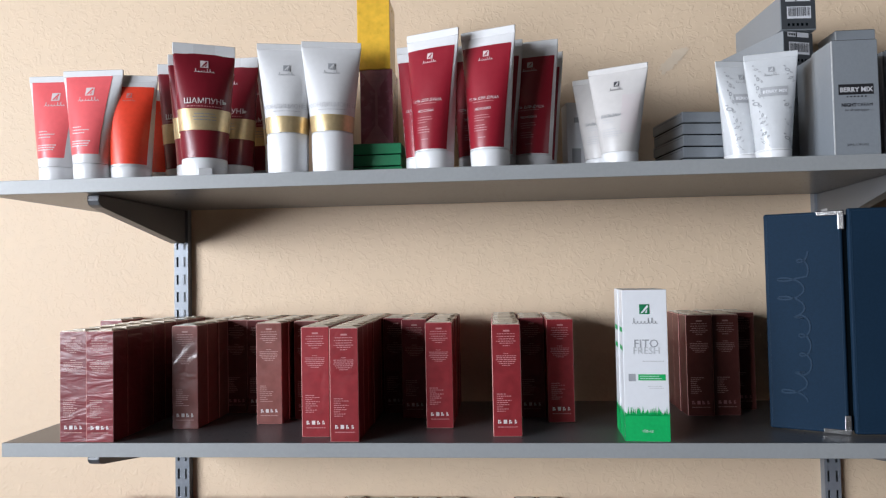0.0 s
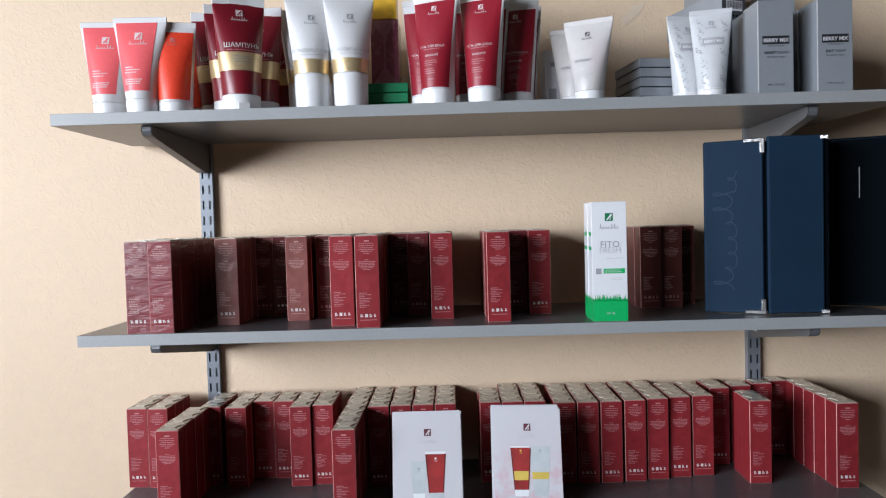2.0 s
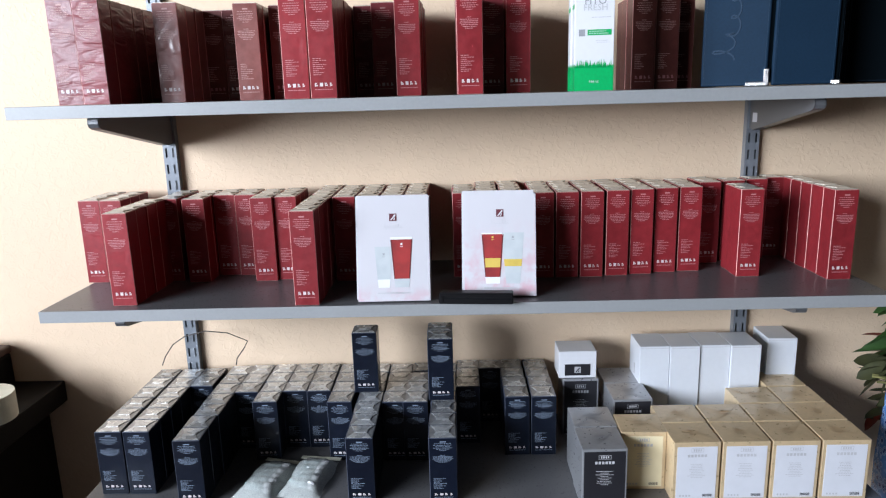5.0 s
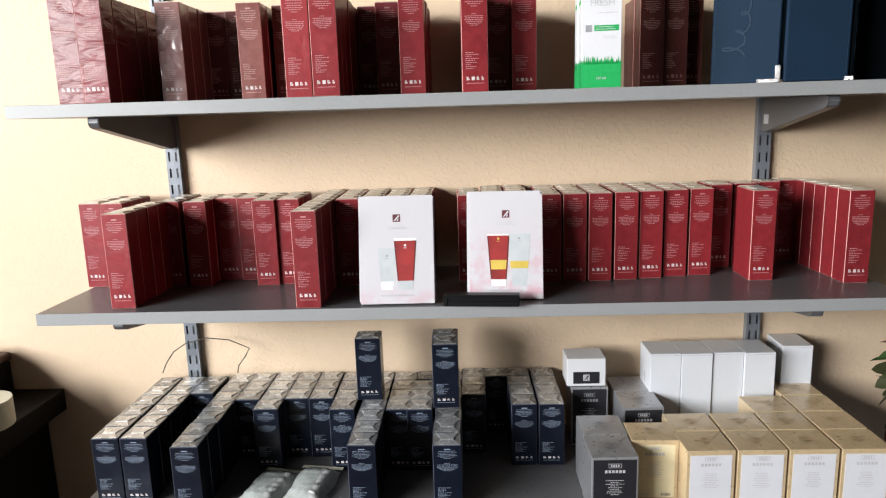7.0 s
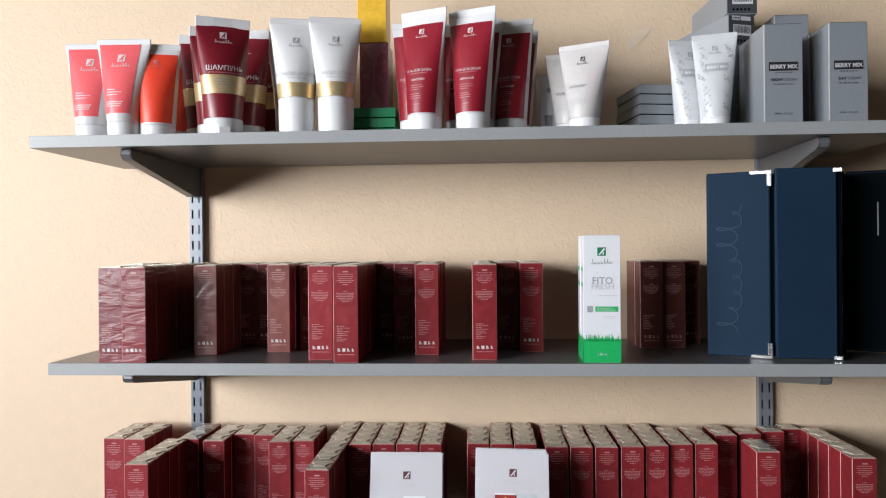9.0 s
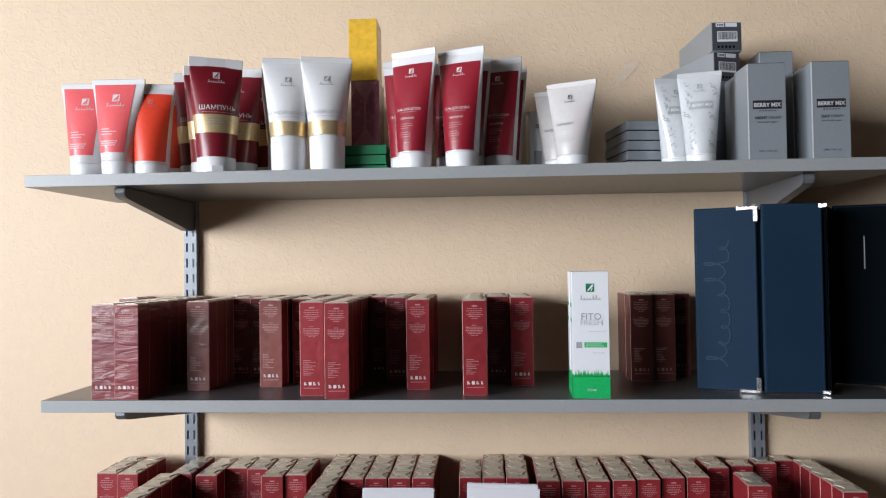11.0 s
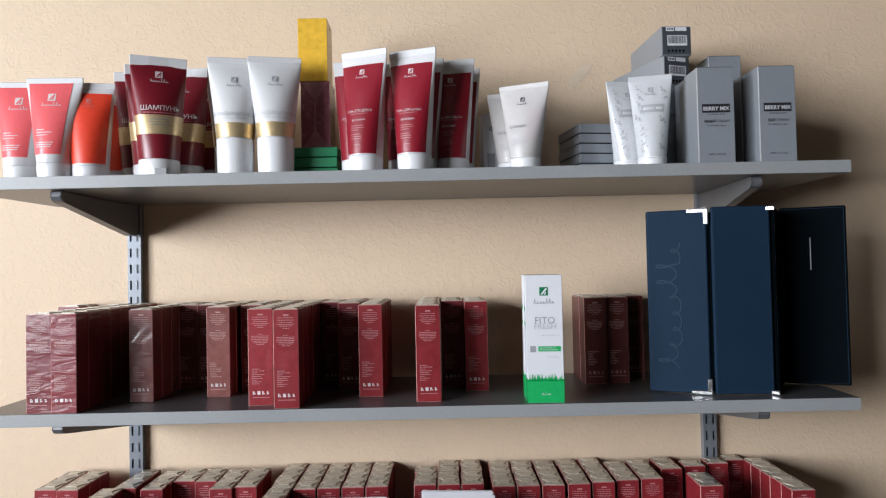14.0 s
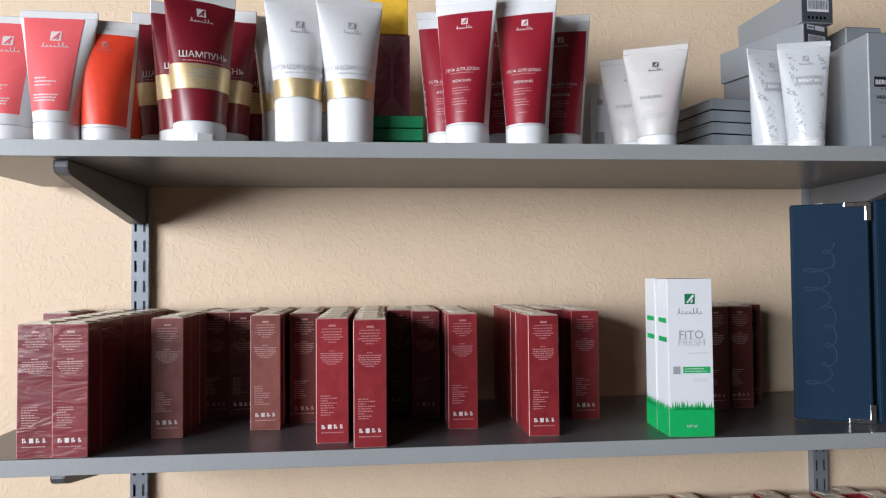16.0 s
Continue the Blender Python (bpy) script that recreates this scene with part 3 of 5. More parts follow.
def navy(x, y, z, rz=0.0):
    return stock("navy", lambda: perfume_carton(BW, BD, BH, "perfume_box", "midnight blue perfume carton with folded clear film", "navy perfume cartons", BLACK_SET, 9), x, y, z, rz)


for x, front, count in (
    (-0.5915, 0.014, 6), (-0.5423, 0.013, 6), (-0.4442, -0.020, 7), (-0.4980, 0.199, 2), (-0.3995, 0.166, 3), (-0.3525, 0.122, 4), (-0.3070, 0.168, 3), (-0.2608, 0.167, 3), (-0.2127, 0.117, 4),
    (-0.1575, -0.021, 7), (-0.1108, 0.113, 4), (-0.0648, 0.254, 1), (-0.0732, 0.112, 3), (-0.0215, -0.024, 7), (0.0235, 0.174, 3), (0.0695, 0.263, 1), (0.1128, 0.127, 4), (0.1618, 0.126, 4),
):
    column(navy, x, front, BASE + 0.0003, count, BD)
for x, front, count in ((-0.1665, 0.152, 1), (-0.0255, 0.112, 2)):
    column(navy, x, front, BASE + BH + 0.003, count, BD)

# ---- gold and silver perfume cartons ----


def label_carton(name, label, body, panel, ink, w=0.0755, d=0.0665, h=0.105, inset=0.0055):
    ob = thing(name, label, "perfume box", "boxed perfumes with large labels")
    part("carton", box(-w / 2, w / 2, -d / 2, d / 2, 0, h, 0.0009, 2), body, ob)
    part("front_label", box(-w / 2 + inset, w / 2 - inset, -d / 2 - 0.0005, -d / 2 + 0.0002, inset, h - inset * 1.4), panel, ob)
    rng2 = random.Random(len(label))
    y = -d / 2 - 0.0009
    rects = [(-0.010, -0.0094, 0.84 * h, 0.90 * h), (0.0094, 0.010, 0.84 * h, 0.90 * h), (-0.010, 0.010, 0.897 * h, 0.903 * h), (-0.010, 0.010, 0.837 * h, 0.843 * h)]
    rects += [(-0.0065 + 0.0036 * k, -0.0043 + 0.0036 * k, 0.852 * h, 0.888 * h) for k in range(4)]
    for k in range(6):
        rects += [(-0.0155 + 0.0054 * k, -0.0117 + 0.0054 * k, 0.755 * h, 0.80 * h)]
    for k in range(9):
        half = rng2.uniform(0.006, 0.015)
        rects += text_line(rng2, -half, half, (0.63 - 0.028 * k) * h, 0.0010)
    rects += [(-0.026 + 0.005 * k, -0.0235 + 0.005 * k, 0.085 * h, 0.115 * h) for k in range(4)]
    part("small_print", quads(rects, y), ink, ob)
    part("barcode_patch", quads([(0.010, 0.027, 0.07 * h, 0.135 * h)], y), LABEL_WHITE if panel is LABEL_BLACK else panel, ob)
    bars, x = [], 0.0112
    while x < 0.0258:
        wd = rng2.uniform(0.0003, 0.0009)
        bars.append((x, x + wd, 0.08 * h, 0.125 * h))
        x += wd + rng2.uniform(0.0004, 0.0008)
    part("barcode", quads(bars, y - 0.0003), INK_DARK, ob)
    bm = bmesh.new()
    for a, b in (((-w / 2, -d / 2), (0, -0.05 * d)), ((w / 2, -d / 2), (0, -0.05 * d)), ((w / 2, d / 2), (0, 0.05 * d)), ((-w / 2, d / 2), (0, 0.05 * d))):
        va = [bm.verts.new((a[0] * 0.98, a[1] * 0.98, h + 0.0003)), bm.verts.new((b[0] + 0.013, b[1], h + 0.0007)), bm.verts.new((b[0] - 0.013, b[1], h + 0.0007))]
        bm.faces.new(va)
    bmesh.ops.recalc_face_normals(bm, faces=bm.faces)
    part("film_fold", bm, body, ob)
    return ob


def gold(x, y, z, rz=0.0):
    return stock("gold", lambda: label_carton("perfume_box", "gold perfume carton with a large white front label", GOLD_CARD, LABEL_WHITE, INK_LIGHT), x, y, z, rz)


def cream(x, y, z, rz=0.0):
    return stock("cream", lambda: label_carton("perfume_box", "gold perfume carton with a cream front label", GOLD_CARD, LABEL_CREAM, INK_LIGHT), x, y, z, rz)


def silver(x, y, z, rz=0.0):
    return stock("silver", lambda: label_carton("perfume_box", "silver perfume carton with a black front label", SILVER_CARD, LABEL_BLACK, INK_LIGHT, w=0.072, d=0.074, inset=0.003), x, y, z, rz)


GD = 0.0665
for x, count in ((0.3890, 2), (0.4685, 2), (0.5475, 3), (0.6275, 4)):
    column(gold, x, -0.030, BASE + 0.0003, count, GD + 0.0022)
column(cream, 0.3135, 0.008, BASE + 0.0003, 1, GD)
column(silver, 0.2370, -0.047, BASE + 0.0003, 2, 0.0755)
column(silver, 0.3255, 0.132, BASE + 0.0003, 2, 0.0755)
at(label_carton("perfume_box", "tall silver perfume carton with a black front label", SILVER_CARD, LABEL_BLACK, INK_GREY, w=0.069, d=0.0645, h=0.117, inset=0.003), 0.2420, 0.2340, BASE + 0.0003)


def white_carton(w, d, h, label):
    ob = thing("white_box", label, "box", "plain white cartons")
    part("carton", box(-w / 2, w / 2, -d / 2, d / 2, 0, h, 0.0009, 2), BRIGHT_CARD, ob)
    part("lid_seam", box(-w / 2 + 0.002, w / 2 - 0.002, -d / 2 - 0.0002, -d / 2 + 0.0003, h - 0.004, h - 0.0034), INK_LIGHT, ob)
    part("side_notch", box(-w / 2 - 0.0002, -w / 2 + 0.0004, -0.004, 0.004, 0.62 * h, 0.74 * h), INK_LIGHT, ob)
    return ob


for k in range(4):
    stock("white", lambda: white_carton(0.0565, 0.075, 0.180, "tall plain white carton beside gold perfume boxes"), 0.3827 + 0.0575 * k, 0.2007 + 0.0375 + (0.002, 0, 0.004, 0)[k], BASE + 0.0003, rng.uniform(-0.8, 0.8))
stock("white", lambda: None, 0.6400, 0.2720, BASE + 0.0003, -2).name = "white_box.set_back"
bpy.data.objects["white_box.set_back"].name = "white_box"

ob = thing("white_box", "small white carton with a black front label on a silver box", "box")
part("carton", box(-0.036, 0.036, -0.030, 0.030, 0, 0.054, 0.0008, 2), WHITE_CARD, ob)
part("front_label", box(-0.0245, 0.0245, -0.0306, -0.0298, 0.005, 0.028), LABEL_BLACK, ob, "black label")
part("emblem", quads([(-0.006, 0.006, 0.011, 0.023)], -0.0310), INK_LIGHT, ob)
part("emblem_line", slanted(0, 0.011, 0.012, -0.0313), INK_DARK, ob)
at(ob, 0.2360, 0.2340, BASE + 0.1190)

# ---- herbal spray cartons ----


def herbal_carton():
    w, d, h = 0.057, 0.040, 0.198
    ob = thing("spray_carton", "tall white carton with green grass print along its foot", "cosmetic box", "white and green cartons")
    part("carton", box(-w / 2, w / 2, -d / 2, d / 2, 0, h, 0.0006, 2), WHITE_CARD, ob)
    r2 = random.Random(4)
    y = -d / 2 - 0.0004
    bm = bmesh.new()
    add_quads(bm, [(-w / 2, w / 2, 0.0004, 0.034)], y)
    x = -w / 2
    while x < w / 2 - 0.0015:
        t = r2.uniform(0.003, 0.0125)
        lean = r2.uniform(-0.002, 0.002)
        bm.faces.new([bm.verts.new(c) for c in ((x, y, 0.0335), (x + 0.0026, y, 0.0335), (min(w / 2, max(-w / 2, x + 0.0013 + lean)), y, 0.034 + t))])
        x += r2.uniform(0.0009, 0.0017)
    part("grass_print", bm, GREEN, ob, "green grass print")
    bm = bmesh.new()
    for s in (-1, 1):
        xs = s * (w / 2 + 0.0004)
        bm.faces.new([bm.verts.new(c) for c in ((xs, -d / 2, 0.0004), (xs, d / 2, 0.0004), (xs, d / 2, 0.030), (xs, -d / 2, 0.034))])
        q = -d / 2
        while q < d / 2 - 0.003:
            t = r2.uniform(0.002, 0.011)
            bm.faces.new([bm.verts.new(c) for c in ((xs, q, 0.030), (xs, q + 0.003, 0.030), (xs, q + 0.0015, 0.032 + t))])
            q += 0.0016
        for z in (0.118, 0.142):
            bm.faces.new([bm.verts.new(c) for c in ((xs, -d / 2 + 0.004, z), (xs, d / 2 - 0.008, z), (xs, d / 2 - 0.008, z + 0.006), (xs, -d / 2 + 0.004, z + 0.006))])
    part("side_print", bm, GREEN, ob)
    part("emblem", quads([(-0.0065, 0.0065, 0.166, 0.179)], y), GREEN_CARD, ob, "green square emblem")
    part("emblem_line", slanted(0, 0.166, 0.013, y - 0.0003), WHITE_CARD, ob)
    part("script_line", pen_mesh(pen_line(0, 0.1535, 0.032, 0.0075, 0.0009), lambda a, b: y), INK_GREY, ob)
    bm = bmesh.new()
    add_letters(bm, "FITO", 0.0150, 0.001, 0.1225, y, bold=0.0001)
    part("title_mark", bm, INK_GREY, ob)
    bm = bmesh.new()
    add_letters(bm, "FRESH", 0.0128, 0.001, 0.1140, y - 0.0003)
    part("subtitle_mark", bm, material("faint_grey_ink", (0.50, 0.51, 0.53), 0.5, 0.05), ob)
    part("green_bar", quads([(-0.010, w / 2 - 0.004, 0.0795, 0.0875)], y), GREEN, ob)
    part("code_patch", quads([(-0.0225, -0.0135, 0.0785, 0.0880)], y), INK_GREY, ob)
    part("small_print", quads(text_line(r2, -0.008, 0.020, 0.0815, 0.0009) + text_line(r2, -0.008, 0.018, 0.0845, 0.0009), y - 0.0003), LABEL_WHITE, ob)
    part("grey_print", quads(text_line(r2, -0.004, 0.023, 0.104, 0.001) + text_line(r2, 0.002, 0.021, 0.0715, 0.0008) + text_line(r2, 0.004, 0.022, 0.069, 0.0008), y), INK_LIGHT, ob)
    bm = bmesh.new()
    add_letters(bm, "150 ml", 0.0052, 0, 0.012, y - 0.0003)
    part("volume_print", bm, LABEL_WHITE, ob)
    return ob


for x, y, rz in ((0.2187, 0.0270, -3.5), (0.2200, 0.0690, -3.8)):
    stock("herbal", herbal_carton, x, y, MID + 0.0003, rz)

# ---- leatherette display folder ----


def folder():
    ob = thing("display_folder", "navy leatherette display folder standing open in zigzag panels", "folder")
    h = 0.297
    stops = ((0.4000, 0.0880), (0.4905, 0.0425), (0.5890, 0.0390), (0.6460, 0.1349), (0.7435, 0.0917))
    for k, ((xa, ya), (xb, yb)) in enumerate(zip(stops, stops[1:])):
        a, b = Vector((xa, ya, 0)), Vector((xb, yb, 0))
        length = (b - a).length
        yaw = math.degrees(math.atan2(yb - ya, xb - xa))
        gap = 0.003
        m = pose(xa, ya, 0, 0, 0, yaw)
        z0, z1 = 0.001, h + (0.001, 0.004, 0.002, 0.006)[k]
        # Left two panels navy, right two near black.
        panel = part("panel", box(gap, length - gap, -0.004, 0.004, z0, z1, 0.0028, 3), LEATHER if k < 2 else NEAR_BLACK, ob)
        panel.matrix_local = m
        bm = bmesh.new()
        t = 0.0036
        for x0, x1, c, e in ((gap + t, length - gap - t, z0 + 0.003, z0 + 0.0034), (gap + t, length - gap - t, z1 - 0.0034, z1 - 0.003), (gap + t, gap + t + 0.0005, z0 + 0.003, z1 - 0.003), (length - gap - t - 0.0005, length - gap - t, z0 + 0.003, z1 - 0.003)):
            add_box(bm, x0, x1, -0.0044, -0.0039, c, e)
        seam = part("stitching", bm, EMBOSS, panel)
        if k == 0:
            bm = bmesh.new()
            line = []
            for q in range(150):
                u, big = q / 149, 1.0 if q < 24 or 88 < q < 128 else 0.42
                turn = 2 * math.pi * 8 * u
                line.append((0.50 - 0.16 * big * (1 - math.cos(turn)) + 0.10 * (1 - big), 0.040 + 0.205 * u + 0.0075 * math.sin(turn)))
            for (ua, va), (ub, vb) in zip(line, line[1:]):
                pa, pb = Vector((ua * length, 0, va)), Vector((ub * length, 0, vb))
                side = Vector((-(pb - pa).z, 0, (pb - pa).x)).normalized() * 0.0010
                front, back = Vector((0, -0.0050, 0)), Vector((0, -0.0036, 0))
                quad = [pa - side, pb - side, pb + side, pa + side]
                lo, hi = [bm.verts.new(q + back) for q in quad], [bm.verts.new(q + front) for q in quad]
                bm.faces.new(hi)
                for j in range(4):
                    bm.faces.new((lo[j], lo[(j + 1) % 4], hi[(j + 1) % 4], hi[j]))
            bmesh.ops.recalc_face_normals(bm, faces=bm.faces)
            part("embossed_flourish", bm, EMBOSS, panel, "embossed flourish with its highlight in the colour")
        if k:
            hinge = part("hinge", box(-0.008, 0.008, 0.0015, 0.0045, z0 + 0.004, h - 0.004, 0.001), NEAR_BLACK, ob)
            hinge.matrix_local = pose(xa, ya, 0, 0, 0, yaw / 2)
        if k in (0, 2):
            for z, up in ((z0 - 0.0008, 1), (z1 + 0.0008, -1)):
                bm = bmesh.new()
                xe = length - gap if k == 0 else 0.010
                lo, hi = (z, z + 0.007) if up > 0 else (z - 0.007, z)
                add_box(bm, xe - (0.030 if k == 0 else 0.020), xe + 0.002, -0.0066, 0.0066, lo, hi, 0.0012, 2)
                if k == 0:
                    lo, hi = (z, z + 0.026) if up > 0 else (z - 0.026, z)
                    add_box(bm, xe - 0.005, xe + 0.003, -0.0064, 0.0064, lo, hi, 0.0012, 2)
                part("metal_corner", bm, CHROME, panel, "shiny nickel corner")
        if k == 3:
            part("elastic_strap", box(0.45 * length, 0.45 * length + 0.0016, -0.0048, -0.0038, 0.195, 0.25), INK_GREY, panel)
    at(ob, 0, 0, MID + 0.0005)
    return ob


folder()

# ---- leaflets ----


def tube_picture(bm_list, x, z, w, h, bands):
    """A printed tube: bands of (from, to, slot) up its height."""
    for a, b, slot in bands:
        wa, wb = w * (0.62 + 0.38 * a ** 0.9), w * (0.62 + 0.38 * b ** 0.9)
        bm_list[slot].append(((x - wa / 2, z + a * h), (x + wa / 2, z + a * h), (x + wb / 2, z + b * h), (x - wb / 2, z + b * h)))


def petal_wash(amount, top):
    """Pale paper with a pink wash of petals that fades out towards the top."""
    m = material("pink_wash_print", (0.545, 0.535, 0.565), 0.6, 0.02)
    n, link = m.node_tree.nodes, m.node_tree.links.new
    where, cut = n.new("ShaderNodeTexCoord"), n.new("ShaderNodeSeparateXYZ")
    link(where.outputs["Object"], cut.inputs[0])
    fade = n.new("ShaderNodeMapRange")
    fade.interpolation_type = "SMOOTHSTEP"
    for key, v in (("From Min", 0.004), ("From Max", top), ("To Min", 1.0), ("To Max", 0.0)):
        fade.inputs[key].default_value = v
    link(cut.outputs["Z"], fade.inputs["Value"])
    petals = n.new("ShaderNodeTexNoise")
    petals.inputs["Scale"].default_value, petals.inputs["Detail"].default_value = 45, 3
    link(where.outputs["Object"], petals.inputs["Vector"])
    spots = n.new("ShaderNodeMapRange")
    spots.inputs["From Min"].default_value, spots.inputs["From Max"].default_value = 0.42, 0.62
    link(petals.outputs["Fac"], spots.inputs["Value"])
    much, less = n.new("ShaderNodeMath"), n.new("ShaderNodeMath")
    much.operation = less.operation = "MULTIPLY"
    link(fade.outputs["Result"], much.inputs[0])
    link(spots.outputs["Result"], much.inputs[1])
    link(much.outputs[0], less.inputs[0])
    less.inputs[1].default_value = 0.45 + amount
    mix = n.new("ShaderNodeMix")
    mix.data_type = "RGBA"
    mix.inputs["A"].default_value, mix.inputs["B"].default_value = (0.545, 0.535, 0.565, 1), (0.55, 0.35, 0.40, 1)
    link(less.outputs[0], mix.inputs["Factor"])
    link(mix.outputs["Result"], n["Principled BSDF"].inputs["Base Color"])
    return m


def leaflets(kind):
    w, h, t = 0.1165, 0.166, 0.014
    ob = thing("leaflet_stack", ("stack of white leaflets picturing a red and a white tube", "stack of pink-edged leaflets picturing gold-banded tubes")[kind], "leaflets", "leaflet stacks")
    r2 = random.Random(21 + kind)
    for k in range(9):
        dx, dz = r2.uniform(-0.0030, 0.0026) * (1 if k else 0), r2.uniform(0, 0.0055) * (1 if k else 0)
        dx, dz = dx - 0.0007 * k * kind, dz + 0.0003 * k
        part("sheet", box(-w / 2 + dx, w / 2 + dx, k * t / 9, k * t / 9 + t / 9 - 0.0002, dz, h + dz), PAPER, ob)
    y = -0.0004
    part("pink_print", quads([(-w / 2 + 0.0005, w / 2 - 0.0005, 0.0005, h - 0.0005)], y), petal_wash(*((0.10, 0.035), (0.50, 0.14))[kind]), ob, "soft pink print")
    sets = {k: [] for k in range(5)}
    if kind:
        tube_picture(sets, -0.012, 0.020, 0.036, 0.083, ((0, 0.13, 2), (0.13, 0.32, 0), (0.32, 0.50, 3), (0.50, 0.97, 0), (0.97, 1.0, 2)))
        tube_picture(sets, 0.021, 0.020, 0.036, 0.083, ((0, 0.34, 1), (0.34, 0.48, 3), (0.48, 1.0, 1)))
    else:
        tube_picture(sets, 0.013, 0.022, 0.036, 0.081, ((0, 0.17, 1), (0.17, 0.95, 0), (0.95, 1.0, 2)))
        tube_picture(sets, -0.016, 0.022, 0.029, 0.066, ((0, 0.2, 2), (0.2, 1.0, 1)))
    mats = (material("printed_red", (0.34, 0.022, 0.020), 0.5, 0.10, second=(0.20, 0.014, 0.014), patch=40), material("printed_pale_grey", (0.50, 0.535, 0.55), 0.5, 0.10, second=(0.44, 0.48, 0.50), patch=30), material("printed_white", (0.72, 0.74, 0.76), 0.5, 0.03), material("printed_gold", (0.60, 0.44, 0.08), 0.5, 0.1), INK_GREY)
    for s, shapes in sets.items():
        for sh in shapes:
            bm = bmesh.new()
            bm.faces.new([bm.verts.new((px, y - 0.0003 - 0.0002 * (s == 4), pz)) for px, pz in sh])
            part("printed_band", bm, mats[s], ob)
    for mx, mz, ink in (((0.013, 0.090, 2), (-0.016, 0.074, 4)), ((-0.012, 0.094, 3), (0.021, 0.094, 4)))[kind]:
        part("tube_mark", quads([(mx - 0.0016, mx + 0.0016, mz, mz + 0.0032), (mx - 0.0024, mx + 0.0024, mz - 0.0028, mz - 0.0020)], y - 0.0006), mats[ink], ob)
    dark = material("printed_dark_red", (0.13, 0.010, 0.012), 0.5, 0.1)
    tx, tz, th, lo = ((0.013, 0.022, 0.081, 0.17), (-0.012, 0.020, 0.083, 0.13))[kind]
    for side in (-1, 1):
        wa, wb = 0.018 * (0.62 + 0.38 * lo ** 0.9), 0.018 * (0.62 + 0.38 * 0.95 ** 0.9)
        bm = bmesh.new()
        bm.faces.new([bm.verts.new((tx + side * px, y - 0.0005, tz + pz * th)) for px, pz in ((wa - 0.0016, lo), (wa, lo), (wb, 0.95), (wb - 0.0022, 0.95))][::side])
        part("printed_edge", bm, dark, ob)
    part("emblem", quads([(-0.006, 0.006, 0.129, 0.141)], y - 0.0003), material("printed_plum", (0.10, 0.016, 0.025), 0.5, 0.1), ob, "dark square emblem")
    part("emblem_line", slanted(0, 0.129, 0.012, y - 0.0006), PAPER, ob)
    part("script_line", pen_mesh(pen_line(0, 0.1175, 0.030, 0.0070, 0.0006), lambda a, b: y - 0.0003), INK_LIGHT, ob)
    part("caption", quads(text_line(r2, -0.026, 0.026, 0.012, 0.0022), y - 0.0005), INK_LIGHT, ob)
    return ob


at(leaflets(0), -0.0926, 0.0136, LOW + 0.0022, 0.5, -14)
at(leaflets(1), 0.0784, 0.0308, LOW + 0.0022, -3.5, -14)

ob = thing("black_case", "slim glossy black case lying on the shelf before the leaflets", "case")
bm = bmesh.new()
add_prism(bm, ((0, 0), (0.030, 0), (0.030, 0.012), (0.022, 0.0175), (0.004, 0.0175), (0, 0.012)), -0.0585, 0.0585)
bmesh.ops.bevel(bm, geom=list(bm.edges), offset=0.0012, segments=2, affect="EDGES")
part("shell", bm, BLACK_PLASTIC, ob)
part("lid_line", box(-0.057, 0.057, -0.0003, 0.0002, 0.0085, 0.0092), NEAR_BLACK, ob)
part("clasp", box(-0.0575, -0.052, -0.0012, 0.0, 0.002, 0.013, 0.0004), BLACK_PLASTIC, ob)
at(ob, 0.0375, -0.0070, LOW + 0.0004, -5)

# ---- cosmetic tubes ----


class Shape:
    """A standing tube: a round foot that flattens to a wide crimp."""

    def __init__(self, height, width, radius, cap, crimp=0.010):
        self.h, self.w, self.r, self.cap, self.crimp = height, width, radius, cap, crimp

    def half(self, z):
        v = min(1.0, max(0.0, (z - self.cap) / (self.h - self.crimp - self.cap)))
        a = self.r + (self.w / 2 - self.r) * v ** 1.05
        b = self.r * (1 - v ** 1.7) + 0.0012
        return a, b

    def y(self, x, z, lift=0.0005):
        a, b = self.half(z)
        return -(b * math.sqrt(max(0.0, 1 - min(1, abs(x) / a) ** 2)) + lift)


def loft(s, z0, z1, a0=0.0, a1=360.0, lift=0.0, steps=14, around=36):
    """A stretch of the tube's skin between two heights and two angles (270 is the front)."""
    bm = bmesh.new()
    whole = a1 - a0 >= 360
    rings = []
    for k in range(steps + 1):
        z = z0 + (z1 - z0) * k / steps
        a, b = s.half(z)
        ring = []
        for n in range(around + (0 if whole else 1)):
            t = radians(a0 + (a1 - a0) * n / around)
            ring.append(bm.verts.new(((a + lift) * math.cos(t), (b + lift) * math.sin(t), z)))
        rings.append(ring)
    for lo, hi in zip(rings, rings[1:]):
        n = len(lo)
        for k in range(n if whole else n - 1):
            bm.faces.new((lo[k], lo[(k + 1) % n], hi[(k + 1) % n], hi[k]))
    if whole and z1 >= s.h - 1e-6:
        bm.faces.new(rings[-1])
    return bm


def panel_loft(s, z0, z1, x0, x1, lift=0.0005, steps=14, across=16):
    """A printed panel on the front, with edges at x0 and x1 as shares of the half width."""
    bm = bmesh.new()
    grid = []
    for k in range(steps + 1):
        z = z0 + (z1 - z0) * k / steps
        a, b = s.half(z)
        grid.append([bm.verts.new((a * (x0 + (x1 - x0) * n / across), s.y(a * (x0 + (x1 - x0) * n / across), z, lift), z)) for n in range(across + 1)])
    for lo, hi in zip(grid, grid[1:]):
        for n in range(across):
            bm.faces.new((lo[n], lo[n + 1], hi[n + 1], hi[n]))
    return bm


